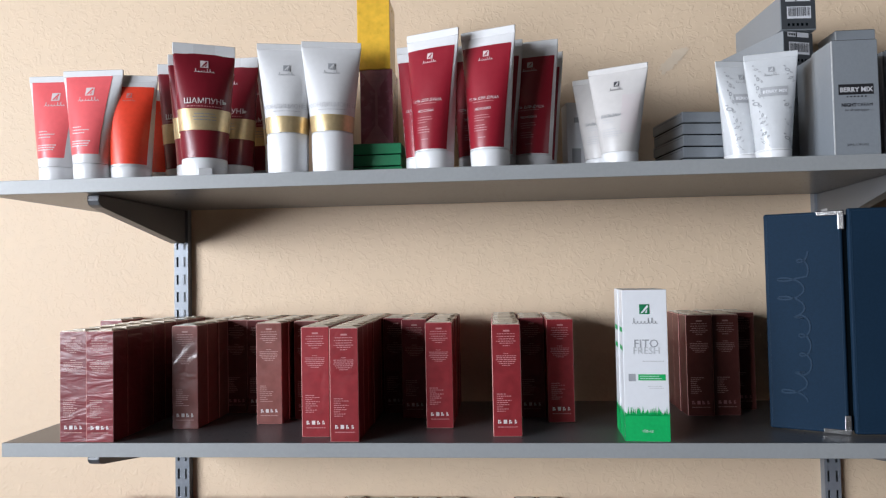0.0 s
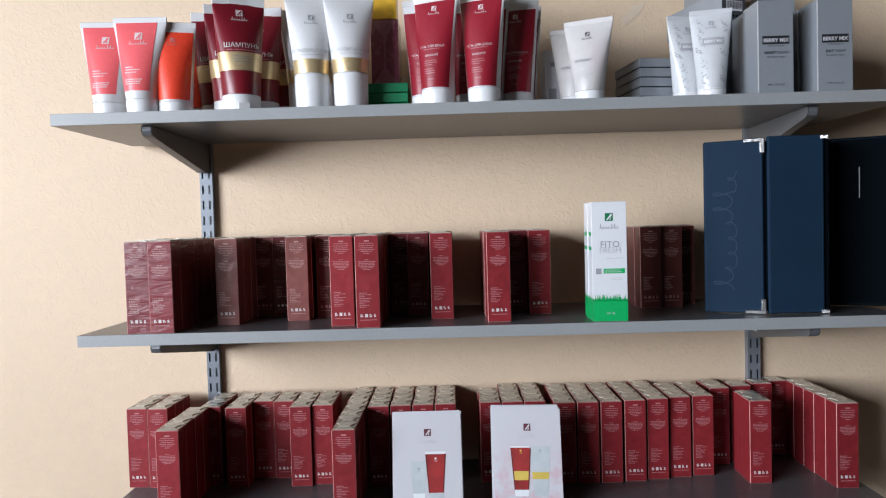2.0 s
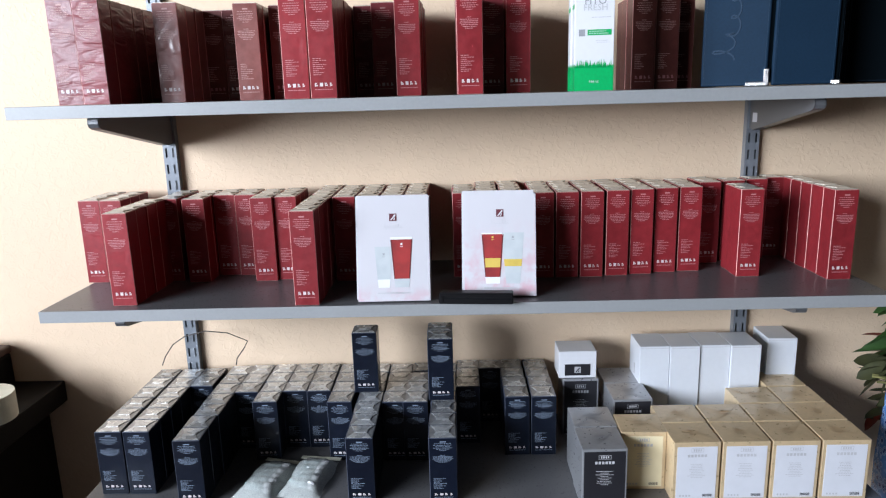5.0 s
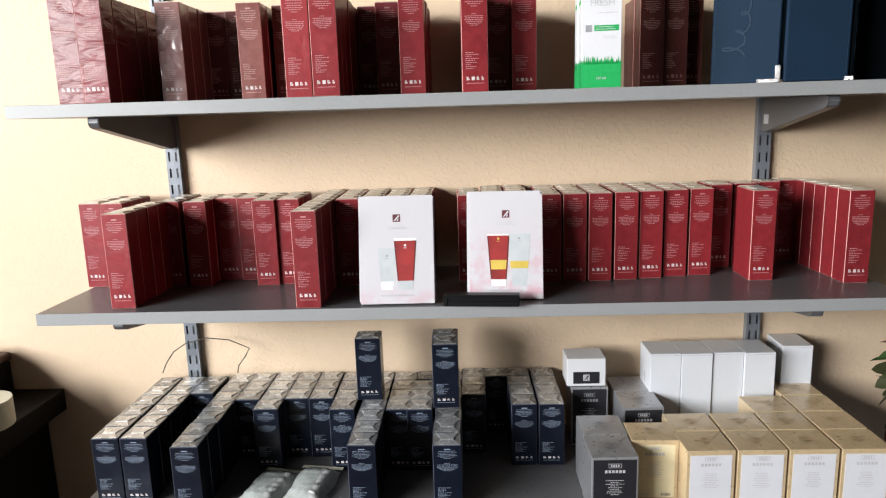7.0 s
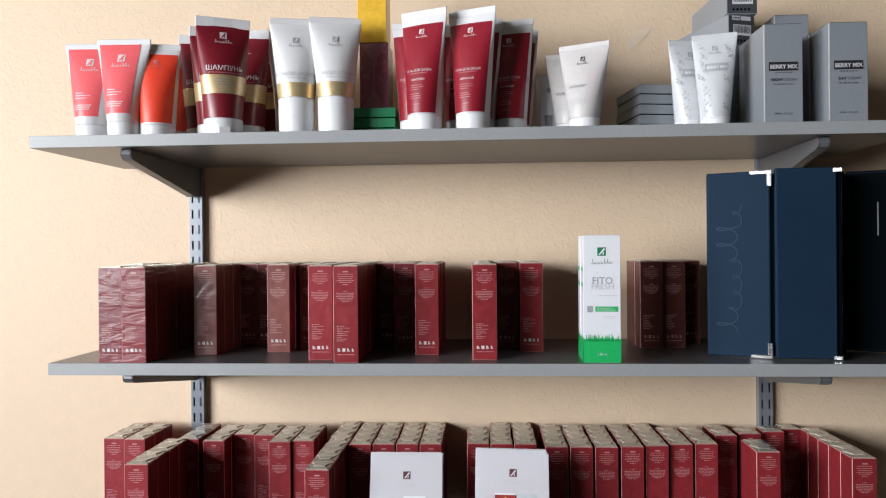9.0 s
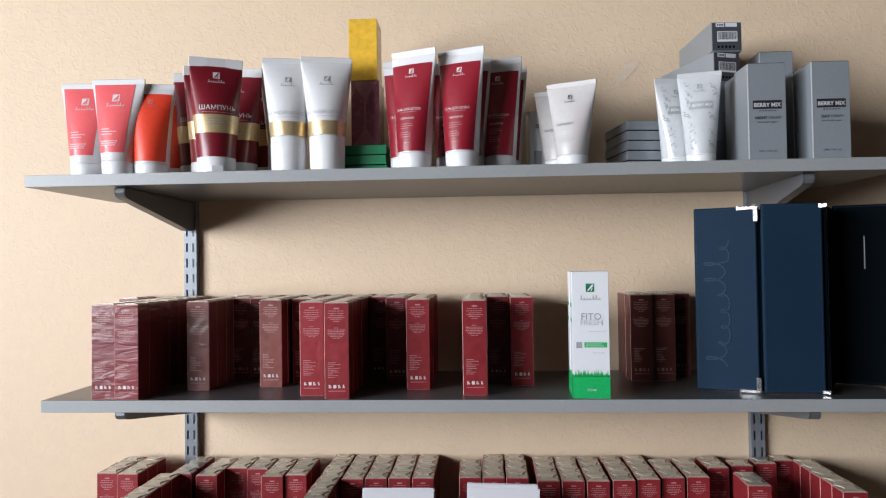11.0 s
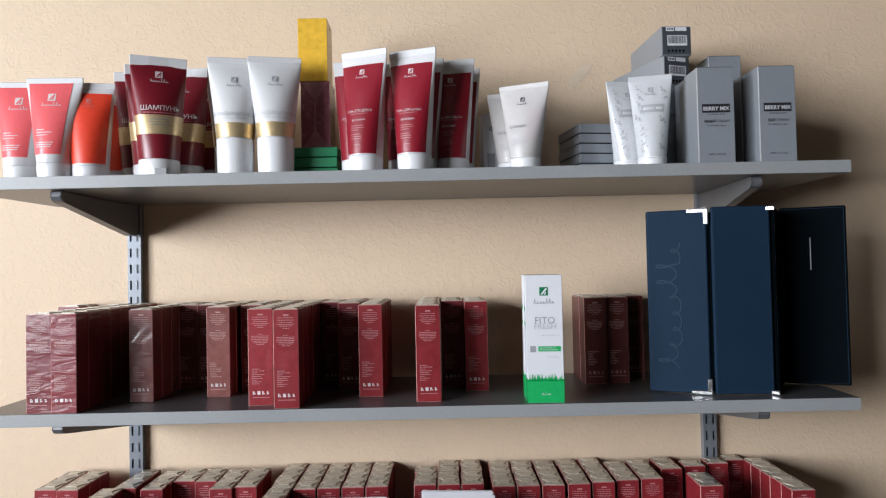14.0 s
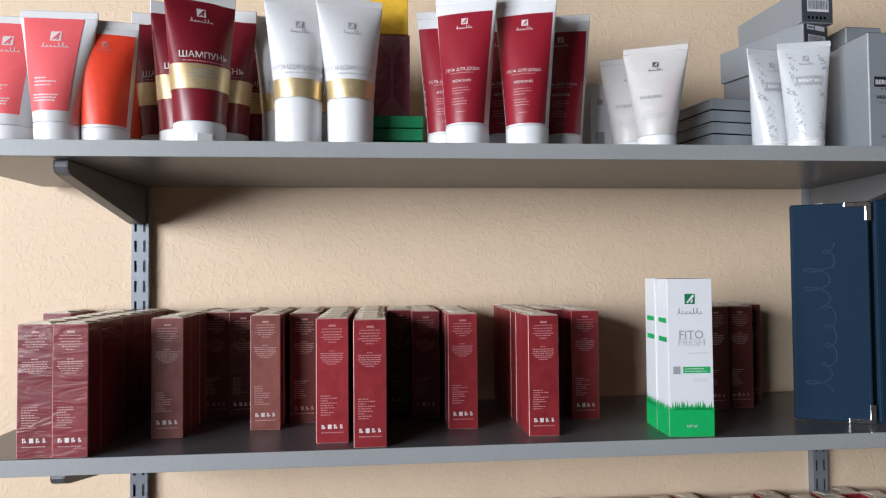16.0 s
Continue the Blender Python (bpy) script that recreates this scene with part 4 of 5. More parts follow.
def cap_mesh(r, h):
    bm = bmesh.new()
    line = ((r * 0.90, 0.0), (r * 0.955, 0.0008), (r * 0.97, 0.003), (r * 1.0, h * 0.55), (r * 1.01, h - 0.001), (r * 0.99, h))
    rings = [[bm.verts.new((x * math.cos(2 * math.pi * n / 40), x * math.sin(2 * math.pi * n / 40), z)) for n in range(40)] for x, z in line]
    for lo, hi in zip(rings, rings[1:]):
        for n in range(40):
            bm.faces.new((lo[n], lo[(n + 1) % 40], hi[(n + 1) % 40], hi[n]))
    bm.faces.new(rings[0][::-1])
    bm.faces.new(rings[-1])
    return bm


def wrapped_quads(s, rects, lift=0.0009):
    bm = bmesh.new()
    for x0, x1, z0, z1 in rects:
        bm.faces.new([bm.verts.new((x, s.y(x, z, lift), z)) for x, z in ((x0, z0), (x1, z0), (x1, z1), (x0, z1))])
    return bm


def emblem(ob, s, z, size, ink, gap):
    """The maker's mark as a small square and a row of strokes."""
    h = size / 2
    part("emblem", wrapped_quads(s, [(-h, h, z, z + size)]), ink, ob)
    bm = bmesh.new()
    for stroke in SLANT:
        bm.faces.new([bm.verts.new((a * h, s.y(a * h, z + b * size, 0.0012), z + b * size)) for a, b in stroke])
    part("emblem_line", bm, gap, ob)
    part("script_line", pen_mesh(pen_line(0, z - 0.68 * size, 2.5 * size, 0.5 * size, 0.07 * size), lambda a, b: s.y(a, b, 0.0009)), ink, ob)


def wrapped_words(s, body, size, x, z, lift=0.0010, bold=0.0):
    bm = bmesh.new()
    add_letters(bm, body, size, x, z, surface=lambda a, b: s.y(a, b, lift), bold=bold)
    return bm


def print_lines(s, r2, rows, h=0.0011):
    out = []
    for x0, x1, z in rows:
        out += text_line(r2, x0, x1, z, h)
    return wrapped_quads(s, out)


def base_tube(label, s, skin, category="cosmetic tube", group="cosmetic tubes", cap_mat=None):
    ob = thing("cosmetic_tube", label, category, group)
    part("cap", cap_mesh(s.r * 1.0, s.cap), cap_mat or WHITE_PLASTIC, ob, smooth=True)
    part("tube_body", loft(s, s.cap, s.h), skin, ob, smooth=True)
    bm = bmesh.new()
    add_box(bm, -s.w / 2, s.w / 2, -0.0015, 0.0015, s.h - s.crimp * 0.9, s.h - 0.0005, 0.0004)
    part("crimped_end", bm, WHITE_PLASTIC if skin is TUBE_WINE else skin, ob)
    return ob


def shampoo():
    s = Shape(0.197, 0.086, 0.0312, 0.027, 0.018)
    ob = base_tube("wine red shampoo tube with a gold band and white cap", s, TUBE_WINE, group="shampoo tubes")
    part("white_shoulder", loft(s, s.h - 0.017, s.h - 0.0002, lift=0.0004, steps=4), TUBE_WHITE, ob, "white crimped end", True)
    part("gold_band", loft(s, 0.067, 0.097, lift=0.0005, steps=4), GOLD, ob, "gold band", True)
    part("band_edge", loft(s, 0.0965, 0.0978, lift=0.0009, steps=1), GOLD, ob, smooth=True)
    part("band_edge", loft(s, 0.0662, 0.0675, lift=0.0009, steps=1), GOLD, ob, smooth=True)
    part("title", wrapped_words(s, "ШАМПУНЬ", 0.0112, 0.001, 0.1055, bold=0.0001), PRINT_WHITE, ob)
    r2 = random.Random(2)
    part("small_print", print_lines(s, r2, ((-0.024, 0.024, 0.1005),), 0.0016), PRINT_PINK, ob)
    part("band_print", print_lines(s, r2, ((-0.014, 0.014, 0.0895), (-0.016, 0.016, 0.085), (-0.015, 0.015, 0.0805)), 0.0012), INK_GREY, ob)
    emblem(ob, s, 0.161, 0.011, PRINT_WHITE, TUBE_WINE)
    bm = bmesh.new()
    add_box(bm, -0.010, 0.010, -s.r - 0.0004, -s.r + 0.004, 0.0005, 0.012, 0.0015, 2)
    part("flip_lid", bm, WHITE_PLASTIC, ob)
    return ob


def conditioner():
    s = Shape(0.197, 0.086, 0.0295, 0.061, 0.010)
    ob = base_tube("pearl white conditioner tube with a gold band", s, TUBE_WHITE, group="conditioner tubes")
    part("gold_band", loft(s, 0.0615, 0.0850, lift=0.0006, steps=4), GOLD, ob, "gold band", True)
    part("title", wrapped_words(s, "КОНДИЦИОНЕР", 0.0084, 0.0, 0.0965), INK_LIGHT, ob)
    part("small_print", print_lines(s, random.Random(3), ((-0.020, 0.020, 0.0915),), 0.0012), INK_LIGHT, ob)
    emblem(ob, s, 0.153, 0.0095, INK_GREY, TUBE_WHITE)
    return ob


def gel():
    s = Shape(0.199, 0.081, 0.0275, 0.026, 0.012)
    ob = base_tube("raspberry red shower gel tube with white edges", s, TUBE_WHITE, group="shower gel tubes")
    part("front_label", panel_loft(s, 0.028, 0.1745, -0.965, 0.90), TUBE_RED, ob, "raspberry red front print", True)
    part("title", wrapped_words(s, "ГЕЛЬ ДЛЯ ДУША", 0.0053, -0.001, 0.0950), PRINT_WHITE, ob)
    part("subtitle", wrapped_words(s, "ЖЕНСКИЙ", 0.0047, -0.001, 0.0800), PRINT_WHITE, ob)
    r2 = random.Random(5)
    part("small_print", print_lines(s, r2, ((-0.016, 0.014, 0.0915), (-0.013, 0.008, 0.0720), (-0.013, 0.010, 0.0685), (-0.013, 0.002, 0.0650), (-0.013, 0.003, 0.0580), (-0.013, 0.008, 0.0545), (-0.013, 0.006, 0.0510), (-0.006, 0.005, 0.041))), PRINT_PINK, ob)
    emblem(ob, s, 0.158, 0.0085, PRINT_WHITE, TUBE_RED)
    return ob


def coral():
    s = Shape(0.166, 0.090, 0.0268, 0.025, 0.010)
    ob = base_tube("white tube with a coral pink front label", s, TUBE_WHITE, group="coral tubes")
    part("front_label", panel_loft(s, 0.038, 0.1565, -0.90, 0.66), TUBE_CORAL, ob, "coral pink label", True)
    r2 = random.Random(6)
    part("small_print", print_lines(s, r2, ((-0.020, -0.004, 0.077), (-0.020, 0.006, 0.0725), (-0.020, 0.0, 0.068), (-0.020, 0.010, 0.056), (-0.020, 0.008, 0.0525), (-0.020, 0.006, 0.049)), 0.0016), PRINT_WHITE, ob)
    emblem(ob, s, 0.126, 0.0125, PRINT_WHITE, TUBE_CORAL)
    return ob


def orange():
    s = Shape(0.160, 0.076, 0.0280, 0.021, 0.010)
    ob = base_tube("white tube with an orange red label", s, TUBE_WHITE, group="orange red tubes")
    part("front_label", panel_loft(s, 0.024, 0.142, -0.985, 0.90), TUBE_ORANGE, ob, "orange red label", True)
    emblem(ob, s, 0.124, 0.0075, PRINT_PINK, TUBE_ORANGE)
    return ob


def balm():
    s = Shape(0.1435, 0.084, 0.0250, 0.020, 0.009)
    ob = base_tube("white balm tube with a faint pink petal print", s, TUBE_SHADED, group="white balm tubes")
    part("petal_print", panel_loft(s, 0.045, 0.100, 0.25, 0.90), material("faint_pink_print", (0.525, 0.500, 0.495), 0.36, 0.05, 20, second=(0.54, 0.475, 0.485), patch=45), ob, "faint pink print", True)
    r2 = random.Random(7)
    part("title", wrapped_words(s, "БАЛЬЗАМ", 0.0058, -0.006, 0.0690, bold=0.0001), INK_GREY, ob)
    part("small_print", print_lines(s, r2, ((-0.017, -0.002, 0.065), (-0.017, 0.0, 0.061), (-0.017, 0.002, 0.051), (-0.017, 0.010, 0.047), (-0.017, 0.010, 0.044), (-0.017, 0.005, 0.041))), INK_LIGHT, ob)
    emblem(ob, s, 0.113, 0.0075, INK_DARK, TUBE_SHADED)
    return ob


def berry():
    s = Shape(0.1500, 0.068, 0.0225, 0.014, 0.009)
    ob = base_tube("white cream tube with grey berry drawings", s, TUBE_COOL, group="berry cream tubes")
    r2 = random.Random(8)
    bm = bmesh.new()
    spots = [(side, 0.026 + 0.0125 * k + r2.uniform(-0.003, 0.003)) for k in range(9) for side in (-1, 1) if side < 0 or k % 2 == 0 or k > 6]
    for side, z in spots:
        if 0.084 < z < 0.104 and side > 0:
            continue
        a, b = s.half(z)
        x, n, turn = side * a * r2.uniform(0.52, 0.76), r2.choice((4, 10)), r2.uniform(0, 6)
        rad = r2.uniform(0.0030, 0.0046)
        slim = 0.45 if n == 4 else 0.62
        for part_size, dx, dz in ((1.0, 0, 0), (0.55, 0.0046, -0.0040), (0.45, -0.0030, 0.0056)):
            rim = []
            for q in range(n):
                u, v = slim * rad * part_size * math.cos(6.2832 * q / n), rad * part_size * math.sin(6.2832 * q / n)
                px, pz = x + dx + u * math.cos(turn) - v * math.sin(turn), z + dz + u * math.sin(turn) + v * math.cos(turn)
                rim.append((max(-0.9 * a, min(0.9 * a, px)), pz))
            hub = (sum(c[0] for c in rim) / n, sum(c[1] for c in rim) / n)
            inner = [(hub[0] + 0.55 * (c[0] - hub[0]), hub[1] + 0.55 * (c[1] - hub[1])) for c in rim]
            lines = [[bm.verts.new((px, s.y(px, pz, 0.0008), pz)) for px, pz in ring] for ring in (rim, inner)]
            if part_size < 0.5:
                bm.faces.new(lines[1])
            for q in range(n):
                bm.faces.new((lines[0][q], lines[0][(q + 1) % n], lines[1][(q + 1) % n], lines[1][q]))
    part("berry_drawing", bm, INK_GREY, ob, "grey berry and leaf drawings")
    part("title_band", panel_loft(s, 0.0875, 0.1005, -0.50, 0.62, 0.0008, 3, 8), material("mid_grey_ink", (0.36, 0.37, 0.39), 0.45, 0.1), ob)
    part("title_mark", wrapped_words(s, "BERRY MIX", 0.0062, 0.0028, 0.0918, 0.0012, 0.0002), WHITE_CARD, ob)
    emblem(ob, s, 0.122, 0.0075, INK_GREY, TUBE_COOL)
    part("cap_shine_ring", loft(s, 0.0135, 0.0150, lift=0.0004, steps=1), WHITE_PLASTIC, ob, smooth=True)
    return ob


Z = TOP + 0.0003
for kind, maker, spots in (
    ("coral", coral, ((-0.5605, 0.045, 2), (-0.6270, 0.066, 4))),
    ("orange", orange, ((-0.5100, 0.058, 12), (-0.500, 0.146, 20))),
    ("shampoo", shampoo, ((-0.3925, 0.046, 24), (-0.425, 0.098, 24), (-0.461, 0.135, 14), (-0.378, 0.115, -4), (-0.345, 0.180, 4))),
    ("conditioner", conditioner, ((-0.2735, 0.060, 13), (-0.2075, 0.060, 13), (-0.302, 0.135, 14), (-0.226, 0.135, 0))),
    ("gel", gel, ((-0.0580, 0.042, -21), (0.0200, 0.042, -20), (-0.0780, 0.100, -8), (0.0000, 0.108, -10), (0.0310, 0.100, -14), (0.0830, 0.105, -14), (0.0950, 0.163, -10))),
    ("balm", balm, ((0.2010, 0.060, -24), (0.1850, 0.112, -20))),
    ("berry", berry, ((0.4045, 0.048, -14), (0.3740, 0.082, 8))),
):
    for x, y, rz in spots:
        stock(kind, maker, x, y, Z, rz)

ob = thing("balm_box", "small pale carton half hidden behind the red gel tubes", "cosmetic box")
part("carton", box(-0.017, 0.017, -0.017, 0.017, 0, 0.116, 0.0006, 2), WHITE_CARD, ob)
part("side_print", quads([(-0.010, 0.004, 0.02, 0.045), (-0.006, 0.002, 0.085, 0.093)], -0.0174), INK_GREY, ob)
at(ob, 0.152, 0.165, Z, 8)


def flat_box(name, label, w, d, h, mat, group, seam):
    ob = thing(name, label, "cosmetic box", group)
    part("carton", box(-w / 2, w / 2, -d / 2, d / 2, 0.0011, h - 0.0003, 0.0008, 2), mat, ob)
    # Near-black inset foot, drawn as the shadow gap between stacked boxes.
    part("base", box(-w / 2 + 0.0016, w / 2 - 0.0016, -d / 2 + 0.0016, d / 2 - 0.0016, 0, 0.0010), seam, ob)
    part("flap_line", box(-w / 2 - 0.0002, -w / 2 + 0.001, -d / 2 + 0.004, d / 2 - 0.004, h * 0.78, h * 0.80), seam, ob)
    return ob


for k in range(3):
    stock("green", lambda: flat_box("green_box", "flat dark green carton in a low stack", 0.074, 0.090, 0.0172, GREEN_CARD, "green cartons", NEAR_BLACK), -0.1485, 0.132, Z + 0.0174 * k, (0.6, -0.8, 0.3)[k])
for k in range(5):
    stock("grey_flat", lambda: flat_box("grey_box", "flat silver grey carton in a stack", 0.115, 0.110, 0.0168, GREY_CARD, "flat grey cartons", NEAR_BLACK), 0.3460 + 0.0010 * (k % 2), 0.162, Z + 0.0171 * k, (9.4, 8.5, 9.6, 8.7, 9.2)[k])


def wrapped_box(name, label, w, d, h, mat):
    ob = thing(name, label, "cosmetic box")
    part("carton", box(-w / 2, w / 2, -d / 2, d / 2, 0, h, 0.0008, 2), mat, ob)
    if mat is YELLOW:
        return ob
    bm = bmesh.new()
    for z, up in ((0.002, 1), (h - 0.002, -1)):
        for a, b in (((-w / 2 + 0.002, z), (w / 2 - 0.002, z)),):
            bm.faces.new([bm.verts.new(c) for c in ((a[0], -d / 2 - 0.0004, a[1]), (b[0], -d / 2 - 0.0004, b[1]), (0.003, -d / 2 - 0.0010, z + up * 0.030), (-0.003, -d / 2 - 0.0010, z + up * 0.030))])
    add_quads(bm, [(-0.002, 0.002, 0.032, h - 0.032)], -d / 2 - 0.0008)
    bmesh.ops.recalc_face_normals(bm, faces=bm.faces)
    part("film_seam", bm, material("folded_film_over_plum", (0.27, 0.105, 0.125), 0.2, 0.3, 60, coat=0.8, bump=0.5, bump_scale=60), ob, "folded film seam")
    return ob


at(wrapped_box("plum_box", "plum carton in clear film standing on green boxes", 0.050, 0.055, 0.1190, PURPLE), -0.1520, 0.145, Z + 0.0524, -1)
at(wrapped_box("yellow_box", "bright yellow carton in clear film on the plum box", 0.0505, 0.060, 0.1090, YELLOW), -0.1555, 0.145, Z + 0.1717, 1)


def cream_box(words, h=0.1490):
    w, d = 0.057, 0.057
    ob = thing("cream_box", "silver grey cream carton with a black title block", "cosmetic box", "grey cream cartons")
    part("carton", box(-w / 2, w / 2, -d / 2, d / 2, 0, h, 0.0007, 2), GREY_CARD, ob)
    part("lid_flap", box(-w / 2 + 0.001, w / 2 - 0.001, -d / 2 + 0.001, d / 2 - 0.001, h, h + 0.0008), GREY_CARD_DARK, ob)
    y = -d / 2 - 0.0004
    part("title_block", quads([(-0.0217, 0.0217, 0.0780, 0.0915)], y), LABEL_BLACK, ob, "black title block")
    bm = bmesh.new()
    add_letters(bm, "BERRY MIX", 0.0083, 0, 0.0815, y - 0.0003, bold=0.0003)
    part("title_mark", bm, INK_LIGHT, ob)
    part("subtitle_mark", quads([(-0.012 + 0.0045 * k, -0.0098 + 0.0045 * k, 0.0745, 0.0763) for k in range(6)], y), INK_DARK, ob)
    bm = bmesh.new()
    first, last = words.split()
    add_letters(bm, first, 0.0060, -0.0095 if first == "NIGHT" else -0.0092, 0.0625, y, bold=0.00025)
    add_letters(bm, last, 0.0060, 0.0105 if first == "NIGHT" else 0.0080, 0.0625, y)
    add_letters(bm, "for all skin types", 0.0045, 0, 0.0565, y)
    add_letters(bm, "50ML 1.7FL.OZ", 0.0042, 0, 0.0115, y)
    part("print", bm, INK_DARK, ob)
    # Paler strip down the left front corner only.
    bm = box(-w / 2 - 0.0004, -w / 2 + 0.001, -d / 2 - 0.0003, -d / 2 + 0.0012, 0.0005, h - 0.0005)
    part("worn_edge", bm, PALE_CORNER, ob, "pale left front corner")
    return ob


stock("night", lambda: cream_box("NIGHT CREAM"), 0.4925, 0.0320, Z, 0)
stock("night", None, 0.4975, 0.0905, Z, 1)
stock("tall", lambda: cream_box("NIGHT CREAM", 0.210), 0.5690, 0.179, Z, 0)
stock("day", lambda: cream_box("DAY CREAM"), 0.5880, 0.0320, Z, 0.5)
stock("day", None, 0.5850, 0.0905, Z, 1.5)


def barcode_box(marked=True):
    w, d, h = 0.052, 0.160, 0.0508
    ob = thing("cream_box", "grey cream carton lying with its barcode end outward" if marked else "plain grey carton lying low in a stack", "cosmetic box", "lying grey cartons")
    part("carton", box(-w / 2, w / 2, -d / 2, d / 2, 0, h, 0.0007, 2), GREY_CARD, ob)
    if not marked:
        return ob
    y = -d / 2 - 0.0003
    part("end_flap", box(-w / 2 + 0.0015, w / 2 - 0.0015, -d / 2 - 0.0006, -d / 2 + 0.0004, 0.0015, h - 0.0015), GREY_CARD_DARK, ob, "dark grey end flap")
    y -= 0.0006
    part("code_patch", quads([(-0.0165, 0.0185, 0.017, 0.035), (-0.0185, -0.004, 0.0425, 0.0495), (-0.002, 0.018, 0.0425, 0.0495)], y), LABEL_WHITE, ob)
    bars, x, r2 = [], -0.0145, random.Random(31)
    while x < 0.0165:
        wd = r2.uniform(0.0004, 0.0012)
        bars.append((x, x + wd, 0.0205, 0.0335))
        x += wd + r2.uniform(0.0005, 0.0012)
    bars += [(-0.0165 + 0.003 * k, -0.0145 + 0.003 * k, 0.0445, 0.0475) for k in range(4)]
    part("barcode", quads(bars, y - 0.0003), INK_DARK, ob)
    part("symbols", quads([(-0.016 + 0.0065 * k, -0.0125 + 0.0065 * k, 0.006, 0.010) for k in range(5)], y), NEAR_BLACK, ob)
    return ob


# Each lies with its front corner at about the same place, turned by its own angle.
for k, (turn, x) in enumerate(((17, 0.452), (19, 0.453), (16, 0.452), (18, 0.4515), (3.5, 0.449))):
    a = radians(turn)
    cx, cy = x + 0.026 * math.cos(a) - 0.080 * math.sin(a), 0.120 + 0.026 * math.sin(a) + 0.080 * math.cos(a)
    if k < 3:
        stock("plain_lying", lambda: barcode_box(False), cx, cy, Z + 0.0511 * k, turn)
    else:
        stock("barcode", barcode_box, cx, cy, Z + 0.0511 * k, turn)

# ---- small bags of sample vials ----


def sample_bag(seed, count):
    ob = thing("sample_bag", "small clear plastic bag filled with glass sample vials", "plastic bag", "bags of vials")
    r2 = random.Random(seed)
    for k in range(count):
        bm = bmesh.new()
        bmesh.ops.create_cone(bm, cap_ends=True, segments=12, radius1=0.0042, radius2=0.0042, depth=0.036)
        v = part("vial", bm, material("pale_glass", (0.36, 0.46, 0.46), 0.12, 0.05, coat=0.5) if k == 0 else bpy.data.materials["pale_glass"], ob, "pale glass vial", True)
        row, col = divmod(k, 5)
        v.matrix_local = pose(-0.004 + r2.uniform(-0.002, 0.002), -0.032 + 0.016 * col + r2.uniform(-0.002, 0.002), 0.0055 + 0.0085 * row, 0, 90, r2.uniform(-12, 12))
        bm = bmesh.new()
        bmesh.ops.create_cone(bm, cap_ends=True, segments=12, radius1=0.0046, radius2=0.0046, depth=0.012, matrix=Matrix.Translation((0, 0, 0.022)))
        part("stopper", bm, WHITE_PLASTIC, v, "white stopper", True)
    bm = bmesh.new()
    nx, ny = 14, 18
    grid = []
    for j in range(ny + 1):
        for i in range(nx + 1):
            u, w = i / nx * 2 - 1, j / ny * 2 - 1
            lump = (1 - abs(u) ** 4) * (1 - abs(w) ** 4)
            grid.append(bm.verts.new((0.036 * u * (1 + 0.06 * math.sin(5 * w)), 0.062 * w, 0.001 + 0.021 * lump + r2.uniform(-0.0014, 0.0014))))
    for j in range(ny):
        for i in range(nx):
            bm.faces.new((grid[j * (nx + 1) + i], grid[j * (nx + 1) + i + 1], grid[(j + 1) * (nx + 1) + i + 1], grid[(j + 1) * (nx + 1) + i]))
    part("bag_film", bm, FILM, ob, "clear crumpled film", True)
    bm = bmesh.new()
    add_box(bm, -0.038, 0.038, 0.058, 0.068, 0.006, 0.0068, 0.0003)
    part("zip_strip", bm, TAPE, ob)
    return ob


at(sample_bag(3, 10), -0.3335, 0.0438, BASE + 0.0005, -14)
at(sample_bag(8, 10), -0.2612, 0.0515, BASE + 0.0008, -8)

# ---- wire on the wall ----
curve = bpy.data.curves.new("wire", "CURVE")
curve.materials.append(WIRE)
curve.dimensions, curve.bevel_depth, curve.bevel_resolution = "3D", 0.0011, 2
sp = curve.splines.new("POLY")
pts = ((-0.606, 0.772), (-0.597, 0.792), (-0.579, 0.817), (-0.553, 0.834), (-0.509, 0.845), (-0.464, 0.840), (-0.424, 0.822), (-0.433, 0.806), (-0.449, 0.785), (-0.452, 0.770))
sp.points.add(len(pts) - 1)
for q, (x, z) in zip(sp.points, pts):
    q.co = (x, WALL - 0.0335, z, 1)
tagged(new("wire", curve), "thin dark wire looped along the wall behind the upright", "wire")

# ---- desk, tape and box beside the shelves ----
ob = thing("desk", "black-brown wooden desk standing against the wall", "desk")
part("desktop", box(-1.62, -0.834, -0.40, WALL - 0.002, 0.684, 0.730, 0.002, 2), DESK, ob)
part("side_panel", box(-0.897, -0.874, -0.36, WALL - 0.01, 0.0, 0.6835, 0.001), DESK, ob)
part("side_panel", box(-1.60, -1.577, -0.36, WALL - 0.01, 0.0, 0.6835, 0.001), DESK, ob)
part("back_panel", box(-1.576, -0.898, WALL - 0.05, WALL - 0.03, 0.25, 0.6835), DESK, ob)

ob = thing("tape_roll", "roll of translucent packing tape lying on the desk", "tape roll")
bm = bmesh.new()
line = ((0.026, 0.0), (0.050, 0.0), (0.0505, 0.001), (0.0505, 0.049), (0.050, 0.050), (0.026, 0.050))
rings = [[bm.verts.new((r * math.cos(2 * math.pi * n / 48), r * math.sin(2 * math.pi * n / 48), z)) for n in range(48)] for r, z in line]
for lo, hi in zip(rings, rings[1:] + rings[:1]):
    for n in range(48):
        bm.faces.new((lo[n], lo[(n + 1) % 48], hi[(n + 1) % 48], hi[n]))
part("tape", bm, TAPE, ob, smooth=False)
at(ob, -0.880, 0.130, 0.7305)

ob = thing("dark_case", "dark brown case with a white paper lying on top", "case")
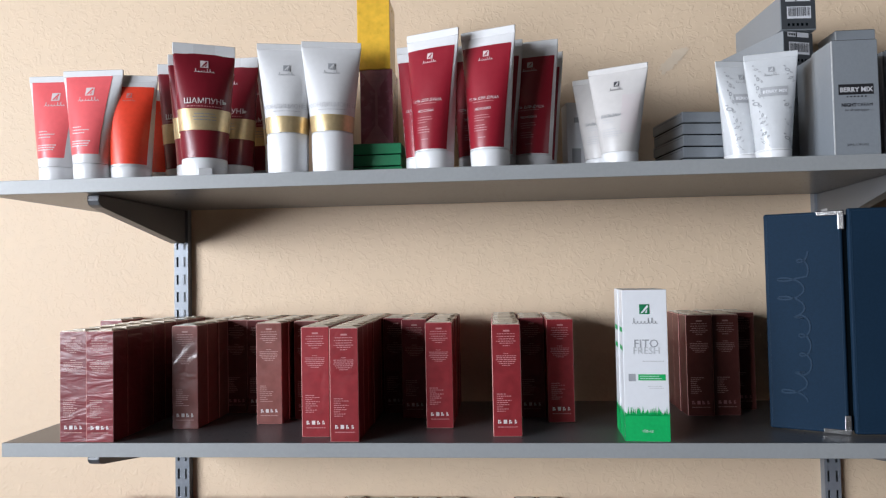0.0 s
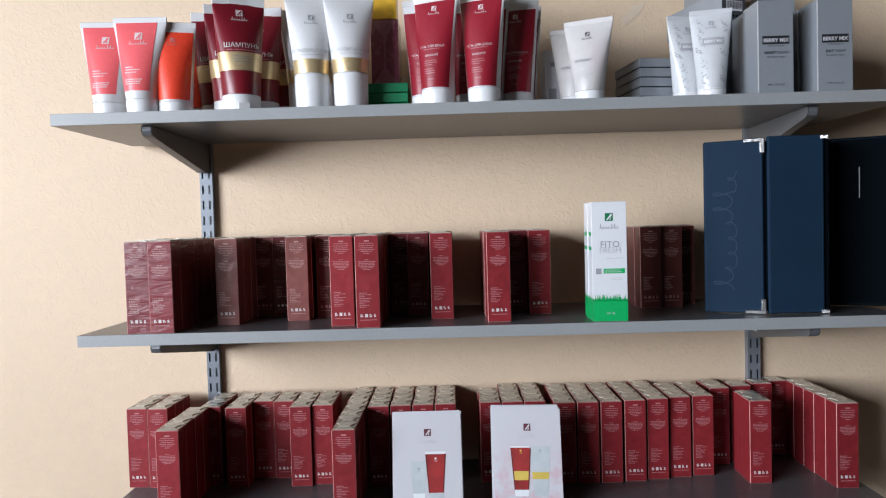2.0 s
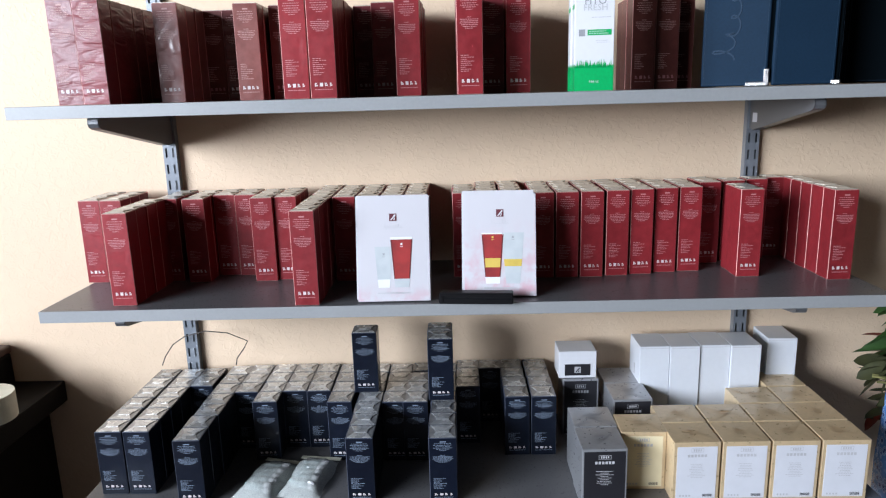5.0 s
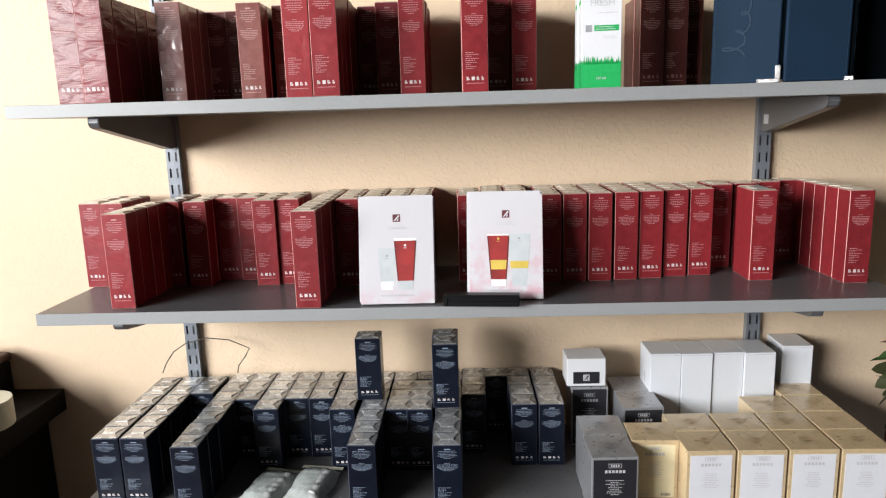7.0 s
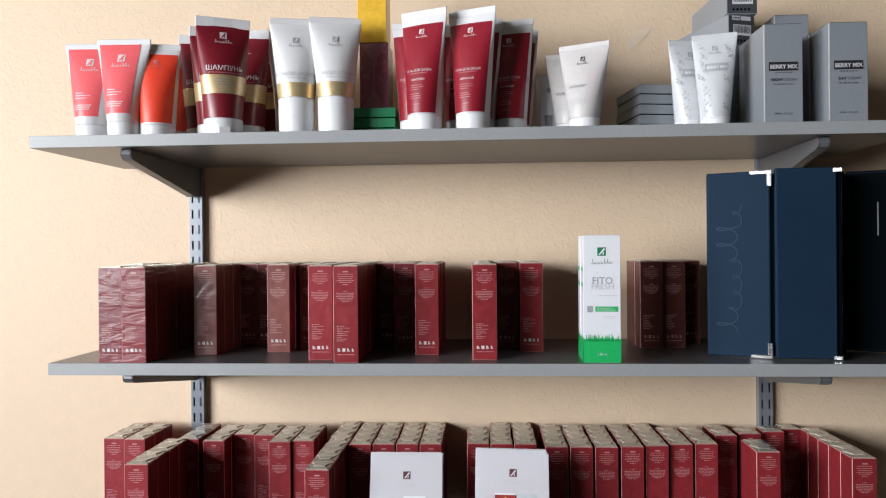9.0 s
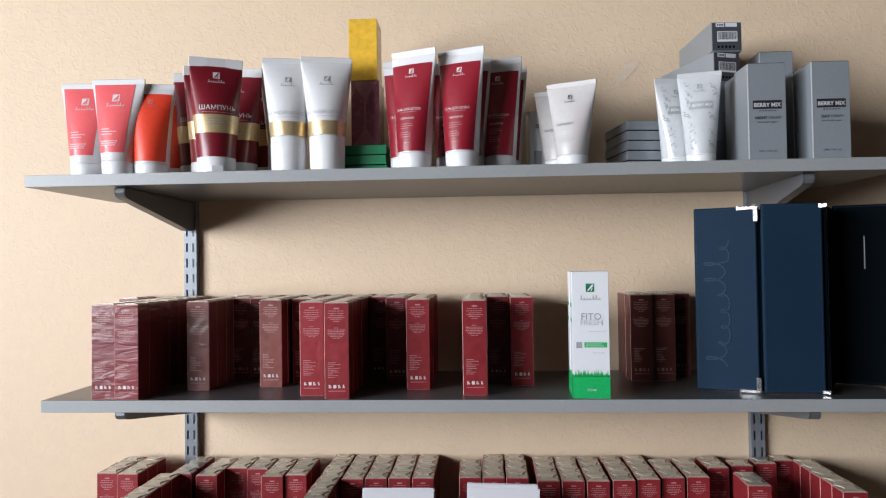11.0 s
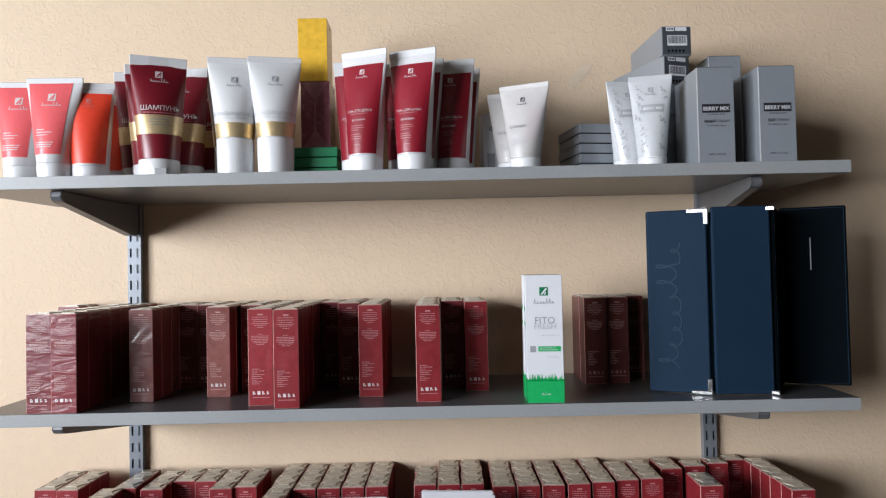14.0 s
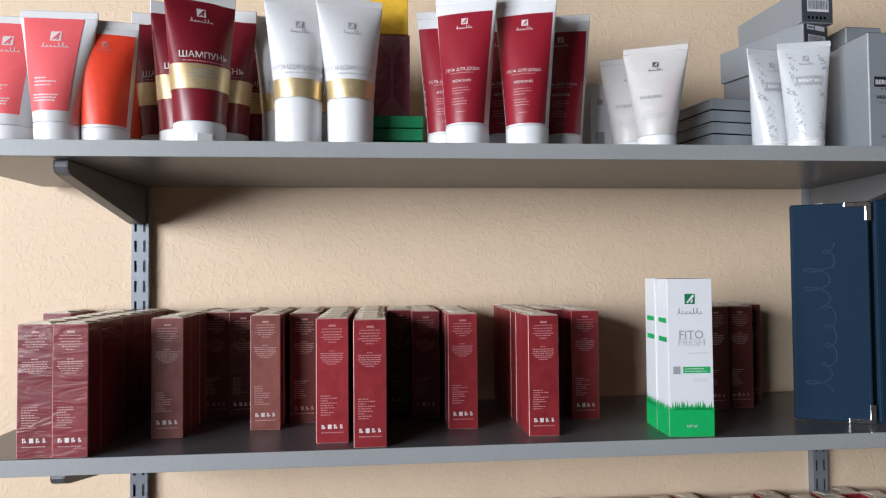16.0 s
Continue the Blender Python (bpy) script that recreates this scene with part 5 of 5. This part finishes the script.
# The out-of-view left length is added to shade the low wall.
part("case_body", box(-0.52, 0.0, -0.14, 0.08, 0, 0.066, 0.004, 2), DESK, ob)
part("case_lid", box(-0.522, 0.002, -0.142, 0.082, 0.0665, 0.084, 0.004, 2), material("dark_brown_lid", (0.05, 0.022, 0.014), 0.45, 0.2), ob)
at(ob, -0.942, 0.225, 0.7305, -4)
ob = thing("paper_pad", "white paper pad on top of the dark case", "paper")
part("sheets", box(-0.21, 0.0, -0.10, 0.06, 0, 0.016, 0.001), PAPER, ob)
at(ob, -0.947, 0.21, 0.8153, -4)

# ---- floor planter with its plant ----
ob = thing("potted_plant", "leafy green plant in a tall blue patterned floor planter", "plant")
bm = bmesh.new()
line = ((0.075, 0.0), (0.085, 0.004), (0.11, 0.2), (0.128, 0.46), (0.130, 0.62), (0.124, 0.748), (0.113, 0.762), (0.107, 0.748), (0.108, 0.66), (0.0, 0.66))
rings = [[bm.verts.new((r * math.cos(2 * math.pi * n / 48), r * math.sin(2 * math.pi * n / 48), z)) for n in range(48)] for r, z in line]
for lo, hi in zip(rings, rings[1:]):
    for n in range(48):
        bm.faces.new((lo[n], lo[(n + 1) % 48], hi[(n + 1) % 48], hi[n]))
bm.faces.new(rings[0][::-1])
bmesh.ops.remove_doubles(bm, verts=bm.verts, dist=1e-5)
part("planter", bm, BLUE_GLAZE, ob, "blue glazed planter with round motifs", True)
bm = bmesh.new()
bmesh.ops.create_circle(bm, cap_ends=True, segments=32, radius=0.1065, matrix=Matrix.Translation((0, 0, 0.690)))
part("soil", bm, SOIL, ob)
r2 = random.Random(17)


def leaf_mesh(length, width, curl):
    bm = bmesh.new()
    rows = []
    for k in range(9):
        u = k / 8
        half = width / 2 * math.sin(math.pi * min(1, 0.08 + 0.92 * u)) ** 0.6 * (1 if k < 8 else 0.15)
        z = -curl * u * u
        rows.append([bm.verts.new((length * u, s * half, z - abs(s) * 0.0 + 0.12 * half * s * s)) for s in (-1, -0.5, 0, 0.5, 1)])
    for lo, hi in zip(rows, rows[1:]):
        for n in range(4):
            bm.faces.new((lo[n], lo[n + 1], hi[n + 1], hi[n]))
    bmesh.ops.solidify(bm, geom=bm.faces[:], thickness=0.0012)
    return bm


for k in range(110):
    low = k >= 44
    way = r2.uniform(95, 265) if k % 5 else r2.uniform(0, 360)
    z = r2.uniform(0.69, 0.82) if low else r2.uniform(0.79, 0.93)
    rad = r2.uniform(0.02, 0.085) if low else r2.uniform(0.0, 0.05)
    x, y = -0.018 + rad * math.cos(radians(way)), 0.075 + 0.8 * rad * math.sin(radians(way))
    size = r2.uniform(0.035, 0.062) if low else r2.uniform(0.065, 0.105)
    mat = LEAF_RED if k in (3, 11, 40, 52, 66) else (LEAF_DARK if low else LEAF)
    lf = part("leaf", leaf_mesh(size, size * (r2.uniform(0.5, 0.72) if low else r2.uniform(0.28, 0.42)), size * r2.uniform(-0.1, 0.5)), mat, ob, smooth=True)
    lf.matrix_local = pose(x, y, z, r2.uniform(-45, 45), r2.uniform(-25, 60), way)
for k in range(9):
    c = bpy.data.curves.new("stem", "CURVE")
    c.dimensions, c.bevel_depth, c.bevel_resolution = "3D", 0.0024, 2
    sp = c.splines.new("NURBS")
    way = radians(r2.uniform(110, 250))
    sp.points.add(3)
    for j, q in enumerate(sp.points):
        q.co = (-0.02 + 0.036 * j * math.cos(way), 0.06 + 0.022 * j * math.sin(way), 0.69 + 0.07 * j - 0.014 * j * j, 1)
    sp.use_endpoint_u = True
    st = new("stem", c)
    c.materials.append(STEM)
    st.parent = ob
at(ob, 0.892, 0.075, 0.0, 0)
